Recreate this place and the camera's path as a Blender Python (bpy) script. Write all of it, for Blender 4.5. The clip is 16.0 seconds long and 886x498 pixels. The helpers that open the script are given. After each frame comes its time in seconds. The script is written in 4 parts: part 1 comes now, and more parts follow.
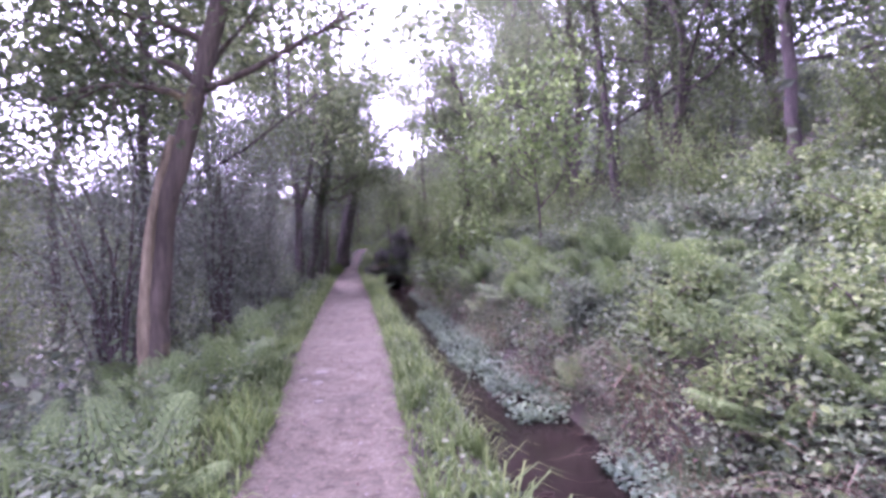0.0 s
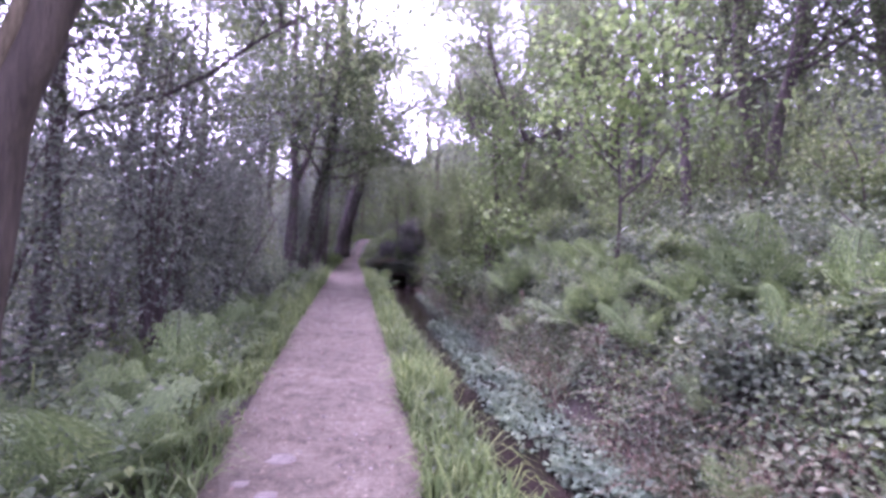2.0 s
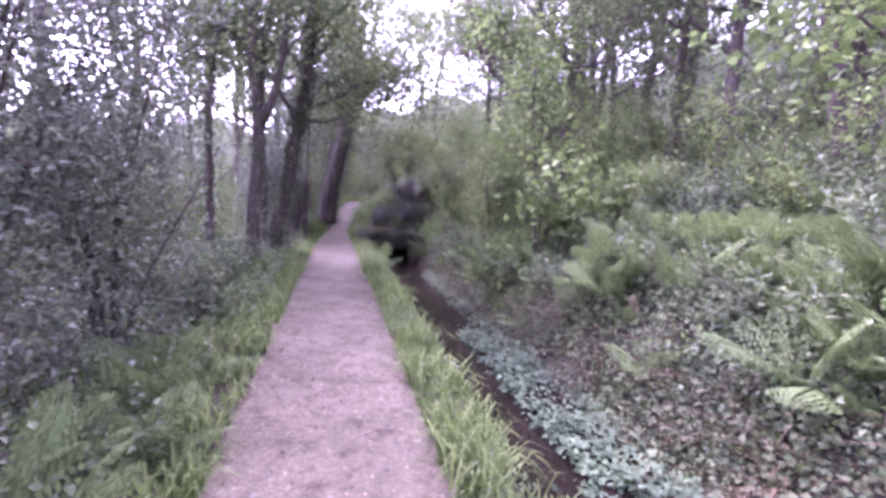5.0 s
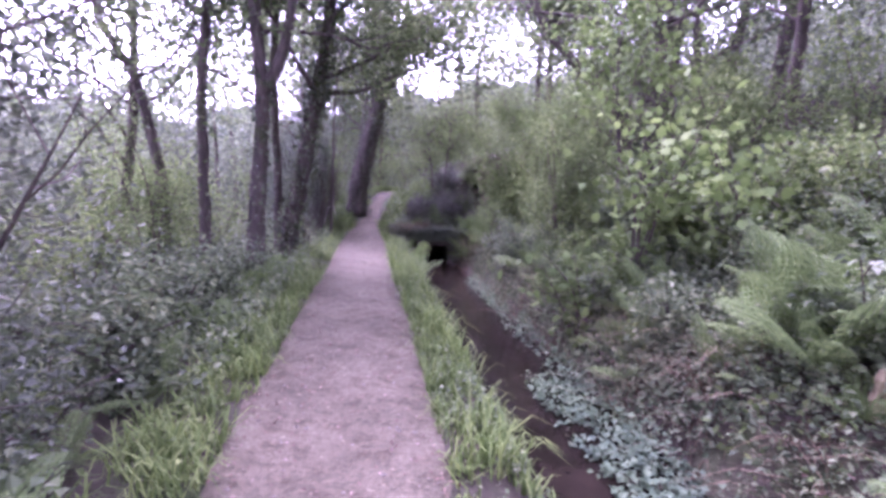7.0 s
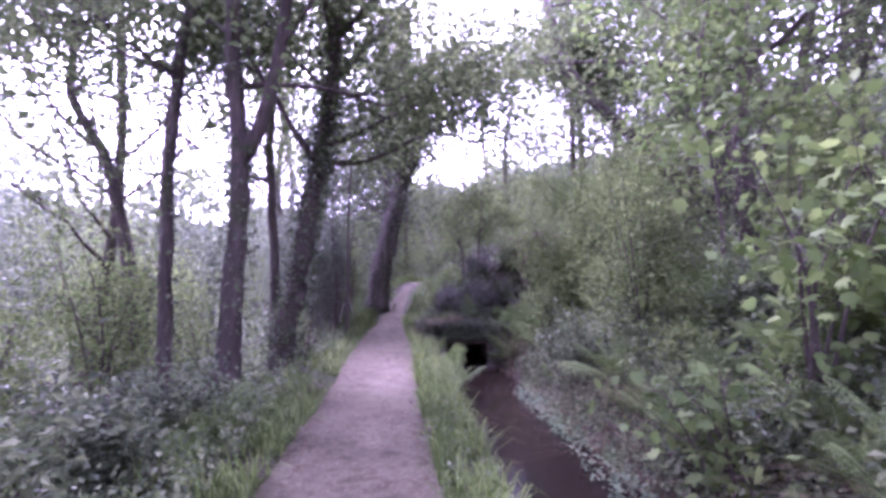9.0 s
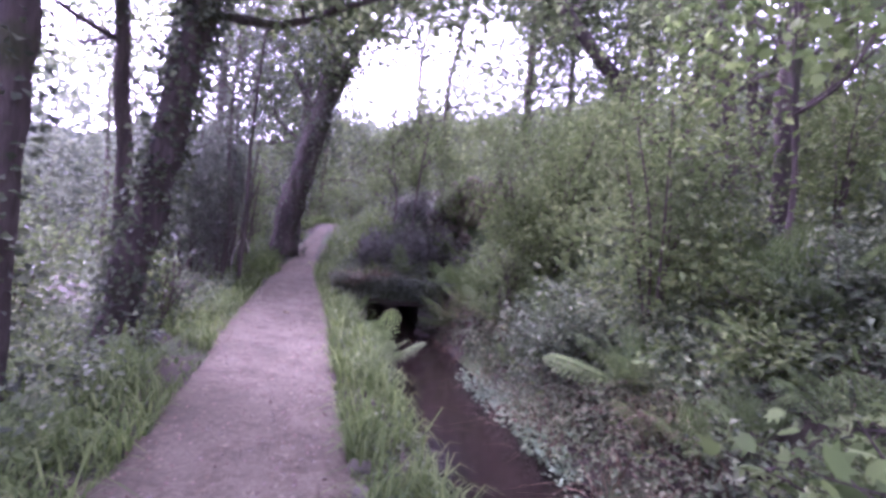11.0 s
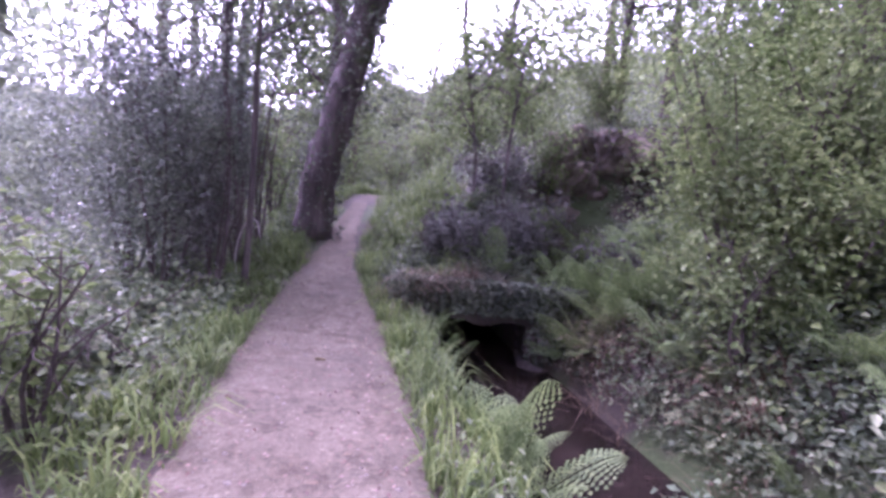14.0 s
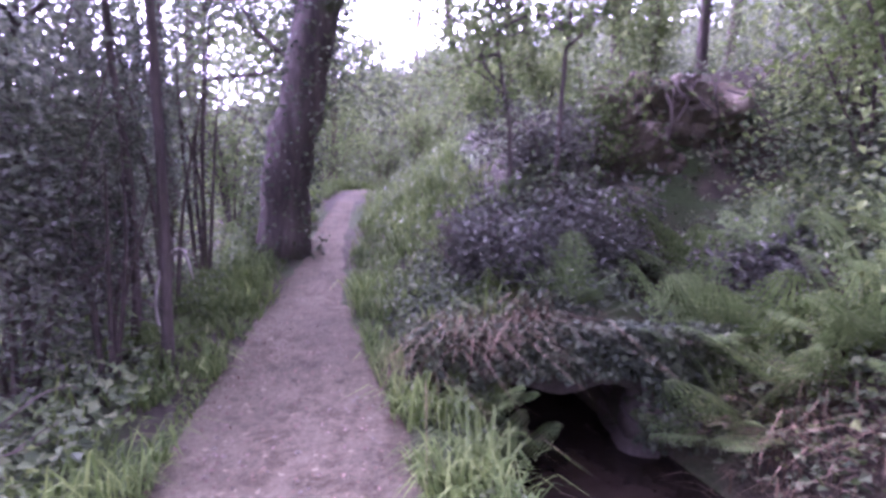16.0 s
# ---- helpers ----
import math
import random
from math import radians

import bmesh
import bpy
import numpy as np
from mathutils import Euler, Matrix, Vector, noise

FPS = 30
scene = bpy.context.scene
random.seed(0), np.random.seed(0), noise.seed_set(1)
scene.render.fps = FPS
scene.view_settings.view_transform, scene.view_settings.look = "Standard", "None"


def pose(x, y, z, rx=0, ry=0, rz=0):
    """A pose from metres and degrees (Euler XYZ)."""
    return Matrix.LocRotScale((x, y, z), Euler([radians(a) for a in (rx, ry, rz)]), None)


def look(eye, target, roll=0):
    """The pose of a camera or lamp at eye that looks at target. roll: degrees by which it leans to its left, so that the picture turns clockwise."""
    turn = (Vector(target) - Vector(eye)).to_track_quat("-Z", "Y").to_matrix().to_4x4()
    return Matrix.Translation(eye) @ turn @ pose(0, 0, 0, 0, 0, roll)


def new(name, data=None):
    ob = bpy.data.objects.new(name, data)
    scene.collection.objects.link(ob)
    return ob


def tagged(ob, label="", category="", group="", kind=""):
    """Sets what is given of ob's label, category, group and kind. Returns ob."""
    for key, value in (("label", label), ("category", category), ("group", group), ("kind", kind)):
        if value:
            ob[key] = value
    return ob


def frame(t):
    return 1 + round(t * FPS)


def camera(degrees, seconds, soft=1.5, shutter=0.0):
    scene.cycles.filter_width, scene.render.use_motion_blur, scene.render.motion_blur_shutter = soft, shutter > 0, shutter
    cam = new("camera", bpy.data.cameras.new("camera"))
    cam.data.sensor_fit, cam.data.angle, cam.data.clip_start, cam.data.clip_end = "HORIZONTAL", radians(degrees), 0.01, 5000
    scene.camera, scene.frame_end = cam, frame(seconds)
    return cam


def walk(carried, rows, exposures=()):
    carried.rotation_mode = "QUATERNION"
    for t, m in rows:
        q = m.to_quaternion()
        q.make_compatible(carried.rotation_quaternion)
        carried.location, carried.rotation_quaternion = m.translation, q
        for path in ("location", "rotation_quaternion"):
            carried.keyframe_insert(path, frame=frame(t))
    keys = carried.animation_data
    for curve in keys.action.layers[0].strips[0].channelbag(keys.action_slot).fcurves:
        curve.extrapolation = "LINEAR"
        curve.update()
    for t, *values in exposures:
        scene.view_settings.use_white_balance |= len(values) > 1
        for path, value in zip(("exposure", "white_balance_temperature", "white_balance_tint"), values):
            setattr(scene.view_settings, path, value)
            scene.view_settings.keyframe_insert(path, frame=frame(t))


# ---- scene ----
cam = camera(84.3, 16.0, soft=3.3)
METRES, EYE, TILT, LEAN, TURN = 20.0, 1.5, -0.8, 1.5, 0.0
ROWS = [
    (0.0, 0.0, 0.0, 0.0, -0.0, 0.0, 0.0),
    (0.5, -0.0055, 0.0339, 0.0006, 2.52, -0.38, 3.36),
    (1.0, -0.0127, 0.0698, -0.0017, -2.3, -0.23, -1.44),
    (1.5, -0.0223, 0.1049, -0.0019, 0.83, -0.52, -0.4),
    (2.0, -0.0278, 0.1391, -0.0036, 0.06, -0.19, -5.0),
    (2.5, -0.0389, 0.1719, -0.0022, 4.72, 0.44, -4.04),
    (3.0, -0.0467, 0.2027, -0.0016, 1.0, -1.76, -4.29),
    (5.5, -0.0747, 0.3605, 0.0051, -1.82, -4.85, -4.54),
    (6.0, -0.0777, 0.3891, 0.0062, 3.86, -3.68, -2.22),
    (6.5, -0.0808, 0.419, 0.0057, 3.22, -1.57, -5.99),
    (7.0, -0.0847, 0.4505, 0.005, 2.15, -6.36, -4.67),
    (7.5, -0.0851, 0.4805, 0.0035, 0.83, -2.61, -3.06),
    (8.0, -0.0884, 0.5085, 0.0044, 7.08, 3.22, 0.77),
    (8.5, -0.0926, 0.5363, 0.0025, 10.51, 5.68, -1.47),
    (9.0, -0.0962, 0.564, 0.0036, 5.46, 3.85, -1.83),
    (9.5, -0.1022, 0.5913, 0.004, 1.59, -0.31, -2.52),
    (12.0, -0.1368, 0.7427, -0.0026, -7.15, -0.89, -8.61),
    (12.5, -0.1446, 0.7724, -0.0014, -3.6, 0.19, -1.97),
    (13.0, -0.1519, 0.8021, -0.0025, -4.4, -5.07, -6.17),
    (13.5, -0.1591, 0.8306, -0.0025, -0.0, -0.54, -5.45),
    (14.0, -0.1646, 0.8603, -0.0021, -1.7, -4.94, -7.1),
    (14.5, -0.1682, 0.8897, 0.001, -0.95, -0.43, -3.02),
    (15.0, -0.1718, 0.9182, 0.0031, 1.12, -3.61, 0.04),
    (15.5, -0.176, 0.9491, 0.0026, -0.81, -5.4, -2.92),
    (16.0, -0.1807, 0.9781, 0.0017, -3.34, -6.45, -2.39),
]
walk(cam, [(t, pose(0, 0, EYE, TILT, LEAN, TURN) @ pose(METRES * x, METRES * y, METRES * z, 90 + pitch, roll, yaw)) for t, x, y, z, yaw, pitch, roll in ROWS],
     exposures=[(0.0, 3.55, 5330, 74), (3.0, 3.75, 5300, 76), (5.5, 4.2, 5350, 75), (9.5, 4.05, 5230, 79), (12.5, 4.05, 5330, 75), (16.0, 4.5, 5260, 78)])

# ---- light: bright overcast evening sky over a wooded lane ----
world = bpy.data.worlds.new("overcast_sky")
scene.world = world
world.use_nodes = True
wn, wl = world.node_tree.nodes, world.node_tree.links
sky = wn.new("ShaderNodeTexSky")
sky.sky_type, sky.sun_disc = 'NISHITA', False
SUN_UP, SUN_WEST = 50, 30
sky.sun_elevation, sky.sun_rotation = radians(SUN_UP), radians(-SUN_WEST)
sky.air_density, sky.dust_density, sky.ozone_density = 1.0, 4.0, 1.0
cloud = wn.new("ShaderNodeHueSaturation")
cloud.inputs["Saturation"].default_value = 0.22
wl.new(sky.outputs[0], cloud.inputs["Color"])
wl.new(cloud.outputs[0], wn["Background"].inputs["Color"])
wn["Background"].inputs["Strength"].default_value = 0.15
sun = new("sun", bpy.data.lights.new("sun", 'SUN'))
sun.data.energy, sun.data.angle, sun.data.color = 1.1, radians(60), (1.0, 0.96, 0.9)
sun.matrix_world = look((0, 0, 30), (30 * math.sin(radians(SUN_WEST)), -30 * math.cos(radians(SUN_WEST)), 30 - 30 * math.tan(radians(SUN_UP))))

# ---- materials ----


def mat_base(name):
    m = bpy.data.materials.new(name)
    m.use_nodes = True
    return m, m.node_tree.nodes, m.node_tree.links, m.node_tree.nodes["Principled BSDF"]


def ramp(nt, stops, fac, links):
    r = nt.new("ShaderNodeValToRGB")
    els = r.color_ramp.elements
    while len(els) < len(stops):
        els.new(0.5)
    for e, (p, c) in zip(els, stops):
        e.position, e.color = p, (*c, 1)
    links.new(fac, r.inputs[0])
    return r.outputs[0]


def noise_tex(nt, links, scale, detail=6, rough=0.6, stretch=None):
    n = nt.new("ShaderNodeTexNoise")
    n.inputs["Scale"].default_value, n.inputs["Detail"].default_value, n.inputs["Roughness"].default_value = scale, detail, rough
    g = nt.new("ShaderNodeNewGeometry")
    if stretch:
        mp = nt.new("ShaderNodeMapping")
        mp.inputs["Scale"].default_value = stretch
        links.new(g.outputs["Position"], mp.inputs[0])
        links.new(mp.outputs[0], n.inputs["Vector"])
    else:
        links.new(g.outputs["Position"], n.inputs["Vector"])
    return n.outputs[0]


def mix_col(nt, links, fac, a, b, kind='MIX'):
    m = nt.new("ShaderNodeMix")
    m.data_type, m.blend_type = 'RGBA', kind
    if isinstance(fac, float):
        m.inputs[0].default_value = fac
    else:
        links.new(fac, m.inputs[0])
    links.new(a, m.inputs[6])
    links.new(b, m.inputs[7])
    return m.outputs[2]


def bump(nt, links, bsdf, height, strength, dist=0.02):
    b = nt.new("ShaderNodeBump")
    b.inputs["Strength"].default_value, b.inputs["Distance"].default_value = strength, dist
    links.new(height, b.inputs["Height"])
    links.new(b.outputs[0], bsdf.inputs["Normal"])


def leaf_mat(name, dark, mid, pale, rough=0.6, trans=0.3, spec=0.16):
    dark, mid, pale = (tuple(1.0 * q + 0.22 * k * (0.3 * c[0] + 0.6 * c[1] + 0.1 * c[2]) for q, k in zip((c[0] * 1.05, c[1], c[2] * 1.1), (1.12, 1.0, 1.0))) for c in (dark, mid, pale))
    m, nt, ln, b = mat_base(name)
    g = nt.new("ShaderNodeNewGeometry")
    c = ramp(nt, [(0.0, dark), (0.55, mid), (1.0, pale)], g.outputs["Random Per Island"], ln)
    big = ramp(nt, [(0.35, (0.72, 0.72, 0.75)), (0.65, (1.15, 1.12, 1.0))], noise_tex(nt, ln, 0.9, 3), ln)
    c = mix_col(nt, ln, 1.0, c, big, 'MULTIPLY')
    ln.new(c, b.inputs["Base Color"])
    b.inputs["Roughness"].default_value = rough
    b.inputs["Specular IOR Level"].default_value = spec
    tr = nt.new("ShaderNodeBsdfTranslucent")
    ln.new(c, tr.inputs[0])
    mx = nt.new("ShaderNodeMixShader")
    mx.inputs[0].default_value = trans
    ln.new(b.outputs[0], mx.inputs[1])
    ln.new(tr.outputs[0], mx.inputs[2])
    ln.new(mx.outputs[0], nt["Material Output"].inputs[0])
    return m


def surf_mat(name, stops, scale, stretch=None, rough=0.9, bump_s=0.6, fine=60.0, dist=0.02, over=None):
    m, nt, ln, b = mat_base(name)
    c = ramp(nt, stops, noise_tex(nt, ln, scale, 8, 0.65, stretch), ln)
    f = noise_tex(nt, ln, fine, 5, 0.7, stretch)
    shade = ramp(nt, [(0.3, (0.7, 0.7, 0.7)), (0.7, (1.2, 1.2, 1.2))], f, ln)
    c = mix_col(nt, ln, 1.0, c, shade, 'MULTIPLY')
    if over:
        osc, lo, hi, col = over
        mask = ramp(nt, [(lo, (0, 0, 0)), (hi, (1, 1, 1))], noise_tex(nt, ln, osc, 4), ln)
        rgb = nt.new("ShaderNodeRGB")
        rgb.outputs[0].default_value = (*col, 1)
        tinted = mix_col(nt, ln, 1.0, rgb.outputs[0], shade, 'MULTIPLY')
        c = mix_col(nt, ln, mask, c, tinted)
    ln.new(c, b.inputs["Base Color"])
    b.inputs["Roughness"].default_value = rough
    b.inputs["Specular IOR Level"].default_value = 0.25
    bump(nt, ln, b, f, bump_s, dist)
    return m


def path_mat():
    """Trodden grit: broad worn tones, small pebbles and dark crumbs."""
    m, nt, ln, b = mat_base("path_grit")
    c = ramp(nt, [(0.3, (0.072, 0.063, 0.041)), (0.5, (0.104, 0.091, 0.06)), (0.72, (0.14, 0.123, 0.083))], noise_tex(nt, ln, 1.5, 8, 0.65), ln)
    patch = ramp(nt, [(0.5, (1, 1, 1)), (0.64, (0.68, 0.63, 0.6))], noise_tex(nt, ln, 7.0, 5), ln)
    c = mix_col(nt, ln, 1.0, c, patch, 'MULTIPLY')
    vo = nt.new("ShaderNodeTexVoronoi")
    vo.inputs["Scale"].default_value = 38.0
    g = nt.new("ShaderNodeNewGeometry")
    ln.new(g.outputs["Position"], vo.inputs["Vector"])
    peb = ramp(nt, [(0.0, (0.62, 0.6, 0.58)), (0.55, (1.0, 1.0, 1.0)), (0.86, (1.15, 1.15, 1.15)), (0.95, (1.9, 1.85, 1.8))], vo.outputs["Color"], ln)
    c = mix_col(nt, ln, 0.75, c, mix_col(nt, ln, 1.0, c, peb, 'MULTIPLY'))
    fine = noise_tex(nt, ln, 90.0, 4, 0.7)
    c = mix_col(nt, ln, 1.0, c, ramp(nt, [(0.3, (0.72, 0.72, 0.72)), (0.7, (1.25, 1.25, 1.25))], fine, ln), 'MULTIPLY')
    ln.new(c, b.inputs["Base Color"])
    b.inputs["Roughness"].default_value = 0.95
    b.inputs["Specular IOR Level"].default_value = 0.2
    add = nt.new("ShaderNodeMath")
    ln.new(vo.outputs["Distance"], add.inputs[0])
    ln.new(fine, add.inputs[1])
    bump(nt, ln, b, add.outputs[0], 0.7, 0.012)
    return m


M_PATH = path_mat()
M_SOIL = surf_mat("woodland_soil", [(0.3, (0.036, 0.03, 0.021)), (0.55, (0.064, 0.053, 0.037)), (0.75, (0.1, 0.083, 0.058))], 2.2, bump_s=0.9, fine=30, dist=0.04,
                  over=(0.8, 0.5, 0.62, (0.05, 0.075, 0.025)))
M_BARK = surf_mat("grey_brown_bark", [(0.3, (0.045, 0.036, 0.032)), (0.55, (0.1, 0.08, 0.07)), (0.75, (0.17, 0.14, 0.12))], 6, stretch=(1, 1, 0.18), bump_s=1.0, fine=28, dist=0.03,
                  over=(1.6, 0.56, 0.7, (0.06, 0.075, 0.03)))
M_BARK_RED = surf_mat("red_brown_bark", [(0.3, (0.045, 0.038, 0.026)), (0.55, (0.1, 0.082, 0.056)), (0.75, (0.17, 0.142, 0.1))], 6, stretch=(1, 1, 0.15), bump_s=0.9, fine=26, dist=0.03,
                      over=(1.4, 0.6, 0.72, (0.15, 0.13, 0.06)))
M_BARK_PALE = surf_mat("mossy_pale_bark", [(0.3, (0.1, 0.082, 0.045)), (0.55, (0.21, 0.175, 0.1)), (0.75, (0.31, 0.26, 0.16))], 8, stretch=(1, 1, 0.2), bump_s=0.9, fine=35, dist=0.02)
M_TWIG = surf_mat("dark_twig", [(0.3, (0.05, 0.04, 0.035)), (0.7, (0.12, 0.095, 0.08))], 12, bump_s=0.3, fine=50)
M_ROCK = surf_mat("weathered_rock", [(0.3, (0.09, 0.07, 0.05)), (0.5, (0.18, 0.145, 0.105)), (0.72, (0.3, 0.255, 0.19))], 3.5, rough=0.9, bump_s=1.0, fine=16, dist=0.09,
                 over=(4.0, 0.55, 0.66, (0.1, 0.085, 0.055)))
# greyed, bluish green: the haze of distance is put into this colour
M_FARWOOD = surf_mat("far_woodland", [(0.3, (0.05, 0.07, 0.045)), (0.55, (0.08, 0.105, 0.068)), (0.75, (0.12, 0.148, 0.095))], 0.9, bump_s=1.0, fine=4.0, dist=0.5)
M_STONE = surf_mat("pale_stone", [(0.3, (0.3, 0.26, 0.24)), (0.7, (0.5, 0.45, 0.42))], 6, rough=0.85, bump_s=0.5, fine=40)
M_PATHSTONE = surf_mat("worn_path_stone", [(0.3, (0.125, 0.11, 0.085)), (0.7, (0.21, 0.188, 0.15))], 14, rough=0.9, bump_s=0.8, fine=60)
M_DARKSTONE = surf_mat("damp_stone", [(0.3, (0.06, 0.048, 0.042)), (0.7, (0.15, 0.125, 0.105))], 5, rough=0.7, bump_s=0.8, fine=25, over=(3.0, 0.55, 0.65, (0.05, 0.065, 0.025)))
L_GRASS = leaf_mat("grass_blade", (0.05, 0.1, 0.016), (0.09, 0.16, 0.024), (0.15, 0.225, 0.045), 0.6, 0.35)
L_STRAW = leaf_mat("dead_stalk", (0.06, 0.046, 0.022), (0.11, 0.083, 0.04), (0.17, 0.13, 0.07), 0.8, 0.15, 0.2)
L_FERN = leaf_mat("fern_green", (0.06, 0.115, 0.026), (0.1, 0.175, 0.04), (0.15, 0.23, 0.06), 0.65, 0.32)
L_BRAMBLE = leaf_mat("bramble_leaf", (0.05, 0.082, 0.037), (0.1, 0.155, 0.06), (0.175, 0.225, 0.105), 0.5, 0.25)
L_CRESS = leaf_mat("watercress_leaf", (0.055, 0.105, 0.05), (0.09, 0.16, 0.075), (0.12, 0.19, 0.085), 0.6, 0.25, 0.15)
L_OAK = leaf_mat("oak_leaf", (0.05, 0.085, 0.025), (0.085, 0.135, 0.04), (0.13, 0.18, 0.06), 0.6, 0.42)
L_SYC = leaf_mat("sycamore_leaf", (0.064, 0.12, 0.022), (0.1, 0.178, 0.032), (0.15, 0.24, 0.052), 0.6, 0.42)
L_HAZEL = leaf_mat("hazel_leaf", (0.066, 0.12, 0.026), (0.105, 0.17, 0.038), (0.16, 0.23, 0.06), 0.6, 0.42)
L_HOLLY = leaf_mat("holly_leaf", (0.055, 0.083, 0.045), (0.1, 0.138, 0.078), (0.17, 0.215, 0.135), 0.45, 0.25, 0.3)
L_IVY = leaf_mat("ivy_leaf", (0.035, 0.055, 0.028), (0.065, 0.095, 0.042), (0.11, 0.15, 0.07), 0.5, 0.15, 0.22)
L_PURPLE = leaf_mat("dusky_bramble_leaf", (0.044, 0.05, 0.036), (0.074, 0.084, 0.058), (0.1, 0.115, 0.085), 0.55, 0.15, 0.22)
# leaf tones dulled towards grey-blue, so distance haze sits in the colour
L_FAR = leaf_mat("far_leaf", (0.055, 0.085, 0.045), (0.085, 0.12, 0.062), (0.125, 0.165, 0.085), 0.65, 0.4)
L_LITTER = leaf_mat("leaf_litter", (0.07, 0.045, 0.03), (0.12, 0.082, 0.056), (0.2, 0.15, 0.11), 0.8, 0.1, 0.2)

mw, wnt, wln, wb = mat_base("ditch_water")
wln.new(ramp(wnt, [(0.35, (0.009, 0.007, 0.005)), (0.7, (0.022, 0.016, 0.012))], noise_tex(wnt, wln, 2.5, 4), wln), wb.inputs["Base Color"])
wb.inputs["Roughness"].default_value, wb.inputs["IOR"].default_value = 0.1, 1.33
wb.inputs["Specular IOR Level"].default_value = 0.2
bump(wnt, wln, wb, noise_tex(wnt, wln, 9.0, 3), 0.12, 0.02)
M_WATER = mw

# ---- mesh tools ----
rng = np.random.default_rng(7)


def mesh_ob(name, v, f, material, parent=None, label="", smooth=False):
    me = bpy.data.meshes.new(name)
    me.from_pydata(np.asarray(v, dtype=float).tolist(), [], f if isinstance(f, list) else f.tolist())
    if smooth:
        me.polygons.foreach_set("use_smooth", [True] * len(me.polygons))
    me.materials.append(material)
    me.update()
    ob = new(name, me)
    if parent is not None:
        ob.parent = parent
    if label:
        ob["label"] = label
    return ob


def empty(name, loc, label, category, group=""):
    e = new(name)
    e.location = loc
    return tagged(e, label, category, group)


def spline(pts, n):
    """Smooth curve through the points."""
    p = np.array(pts, float)
    p = np.vstack([2 * p[0] - p[1], p, 2 * p[-1] - p[-2]])
    out = []
    k = len(p) - 3
    for s in np.linspace(0, k - 1e-6, n):
        i = int(s)
        t = s - i
        a, b, c, d = p[i:i + 4]
        out.append(0.5 * (2 * b + (c - a) * t + (2 * a - 5 * b + 4 * c - d) * t * t + (3 * b - a - 3 * c + d) * t ** 3))
    return np.array(out)


def tube(path, radii, seg=8, rough=0.0, r=rng, cap=True):
    """A bent, tapered tube with an uneven skin."""
    path = np.asarray(path, float)
    n = len(path)
    tang = np.gradient(path, axis=0)
    tang /= np.linalg.norm(tang, axis=1)[:, None] + 1e-9
    ref = np.array([0.31, 0.95, 0.05]) if abs(tang[0][2]) > 0.7 else np.array([0, 0, 1.0])
    sx = np.cross(tang, ref)
    sx /= np.linalg.norm(sx, axis=1)[:, None] + 1e-9
    sy = np.cross(tang, sx)
    a = np.linspace(0, 2 * np.pi, seg, endpoint=False)
    rad = np.asarray(radii)[:, None] * (1 + rough * r.standard_normal((n, seg)))
    v = path[:, None, :] + rad[..., None] * (np.cos(a)[None, :, None] * sx[:, None, :] + np.sin(a)[None, :, None] * sy[:, None, :])
    v = v.reshape(-1, 3)
    f = []
    for i in range(n - 1):
        for j in range(seg):
            k = (j + 1) % seg
            f.append((i * seg + j, i * seg + k, (i + 1) * seg + k, (i + 1) * seg + j))
    if cap:
        f.append(tuple(range((n - 1) * seg, n * seg)))
        f.append(tuple(range(seg - 1, -1, -1)))
    return v, f


def join(parts):
    vs, fs, o = [], [], 0
    for v, f in parts:
        vs.append(np.asarray(v, float))
        fs += [tuple(i + o for i in q) for q in f]
        o += len(v)
    return np.vstack(vs), fs


def unit(a):
    return a / (np.linalg.norm(a, axis=-1, keepdims=True) + 1e-9)


LOBED = np.array([(0, 0), (0.28, 0.05), (0.55, 0.3), (0.36, 0.42), (0.5, 0.78), (0.2, 0.62), (0, 1.0), (-0.2, 0.62), (-0.5, 0.78), (-0.36, 0.42), (-0.55, 0.3), (-0.28, 0.05)])


def leaves(pos, size, r, up=0.5, width=0.55, shape="diamond", hang=0.2, out=None):
    """Leaves as small folded faces: each one an island of its own."""
    pos = np.asarray(pos, float)
    n = len(pos)
    d = r.standard_normal((n, 3))
    d[:, 2] = d[:, 2] * 0.5 - hang
    if out is not None:
        d = d + out
    d = unit(d)
    nrm = r.standard_normal((n, 3)) * (1 - up)
    nrm[:, 2] += up * 1.6
    nrm = unit(nrm - d * np.sum(nrm * d, axis=1, keepdims=True))
    s = np.cross(d, nrm)
    L = (size * r.uniform(0.6, 1.25, n))[:, None]
    if shape == "diamond":
        w = L * width * 0.5
        mid = pos + d * L * 0.45
        v = np.stack([pos, mid + s * w + nrm * w * 0.35, pos + d * L - nrm * L * 0.12, mid - s * w + nrm * w * 0.35], axis=1).reshape(-1, 3)
        b = np.arange(n)[:, None] * 4
        f = np.vstack([b + np.array([[0, 1, 2]]), b + np.array([[0, 2, 3]])])
        return v, f
    k = len(LOBED)
    v = np.zeros((n, k, 3))
    for i, (x, y) in enumerate(LOBED):
        v[:, i] = pos + s * L * x + d * L * y - nrm * L * (0.25 * (y * y) + 0.15 * abs(x))
    b = np.arange(n)[:, None] * k
    return v.reshape(-1, 3), b + np.arange(k)[None, :]


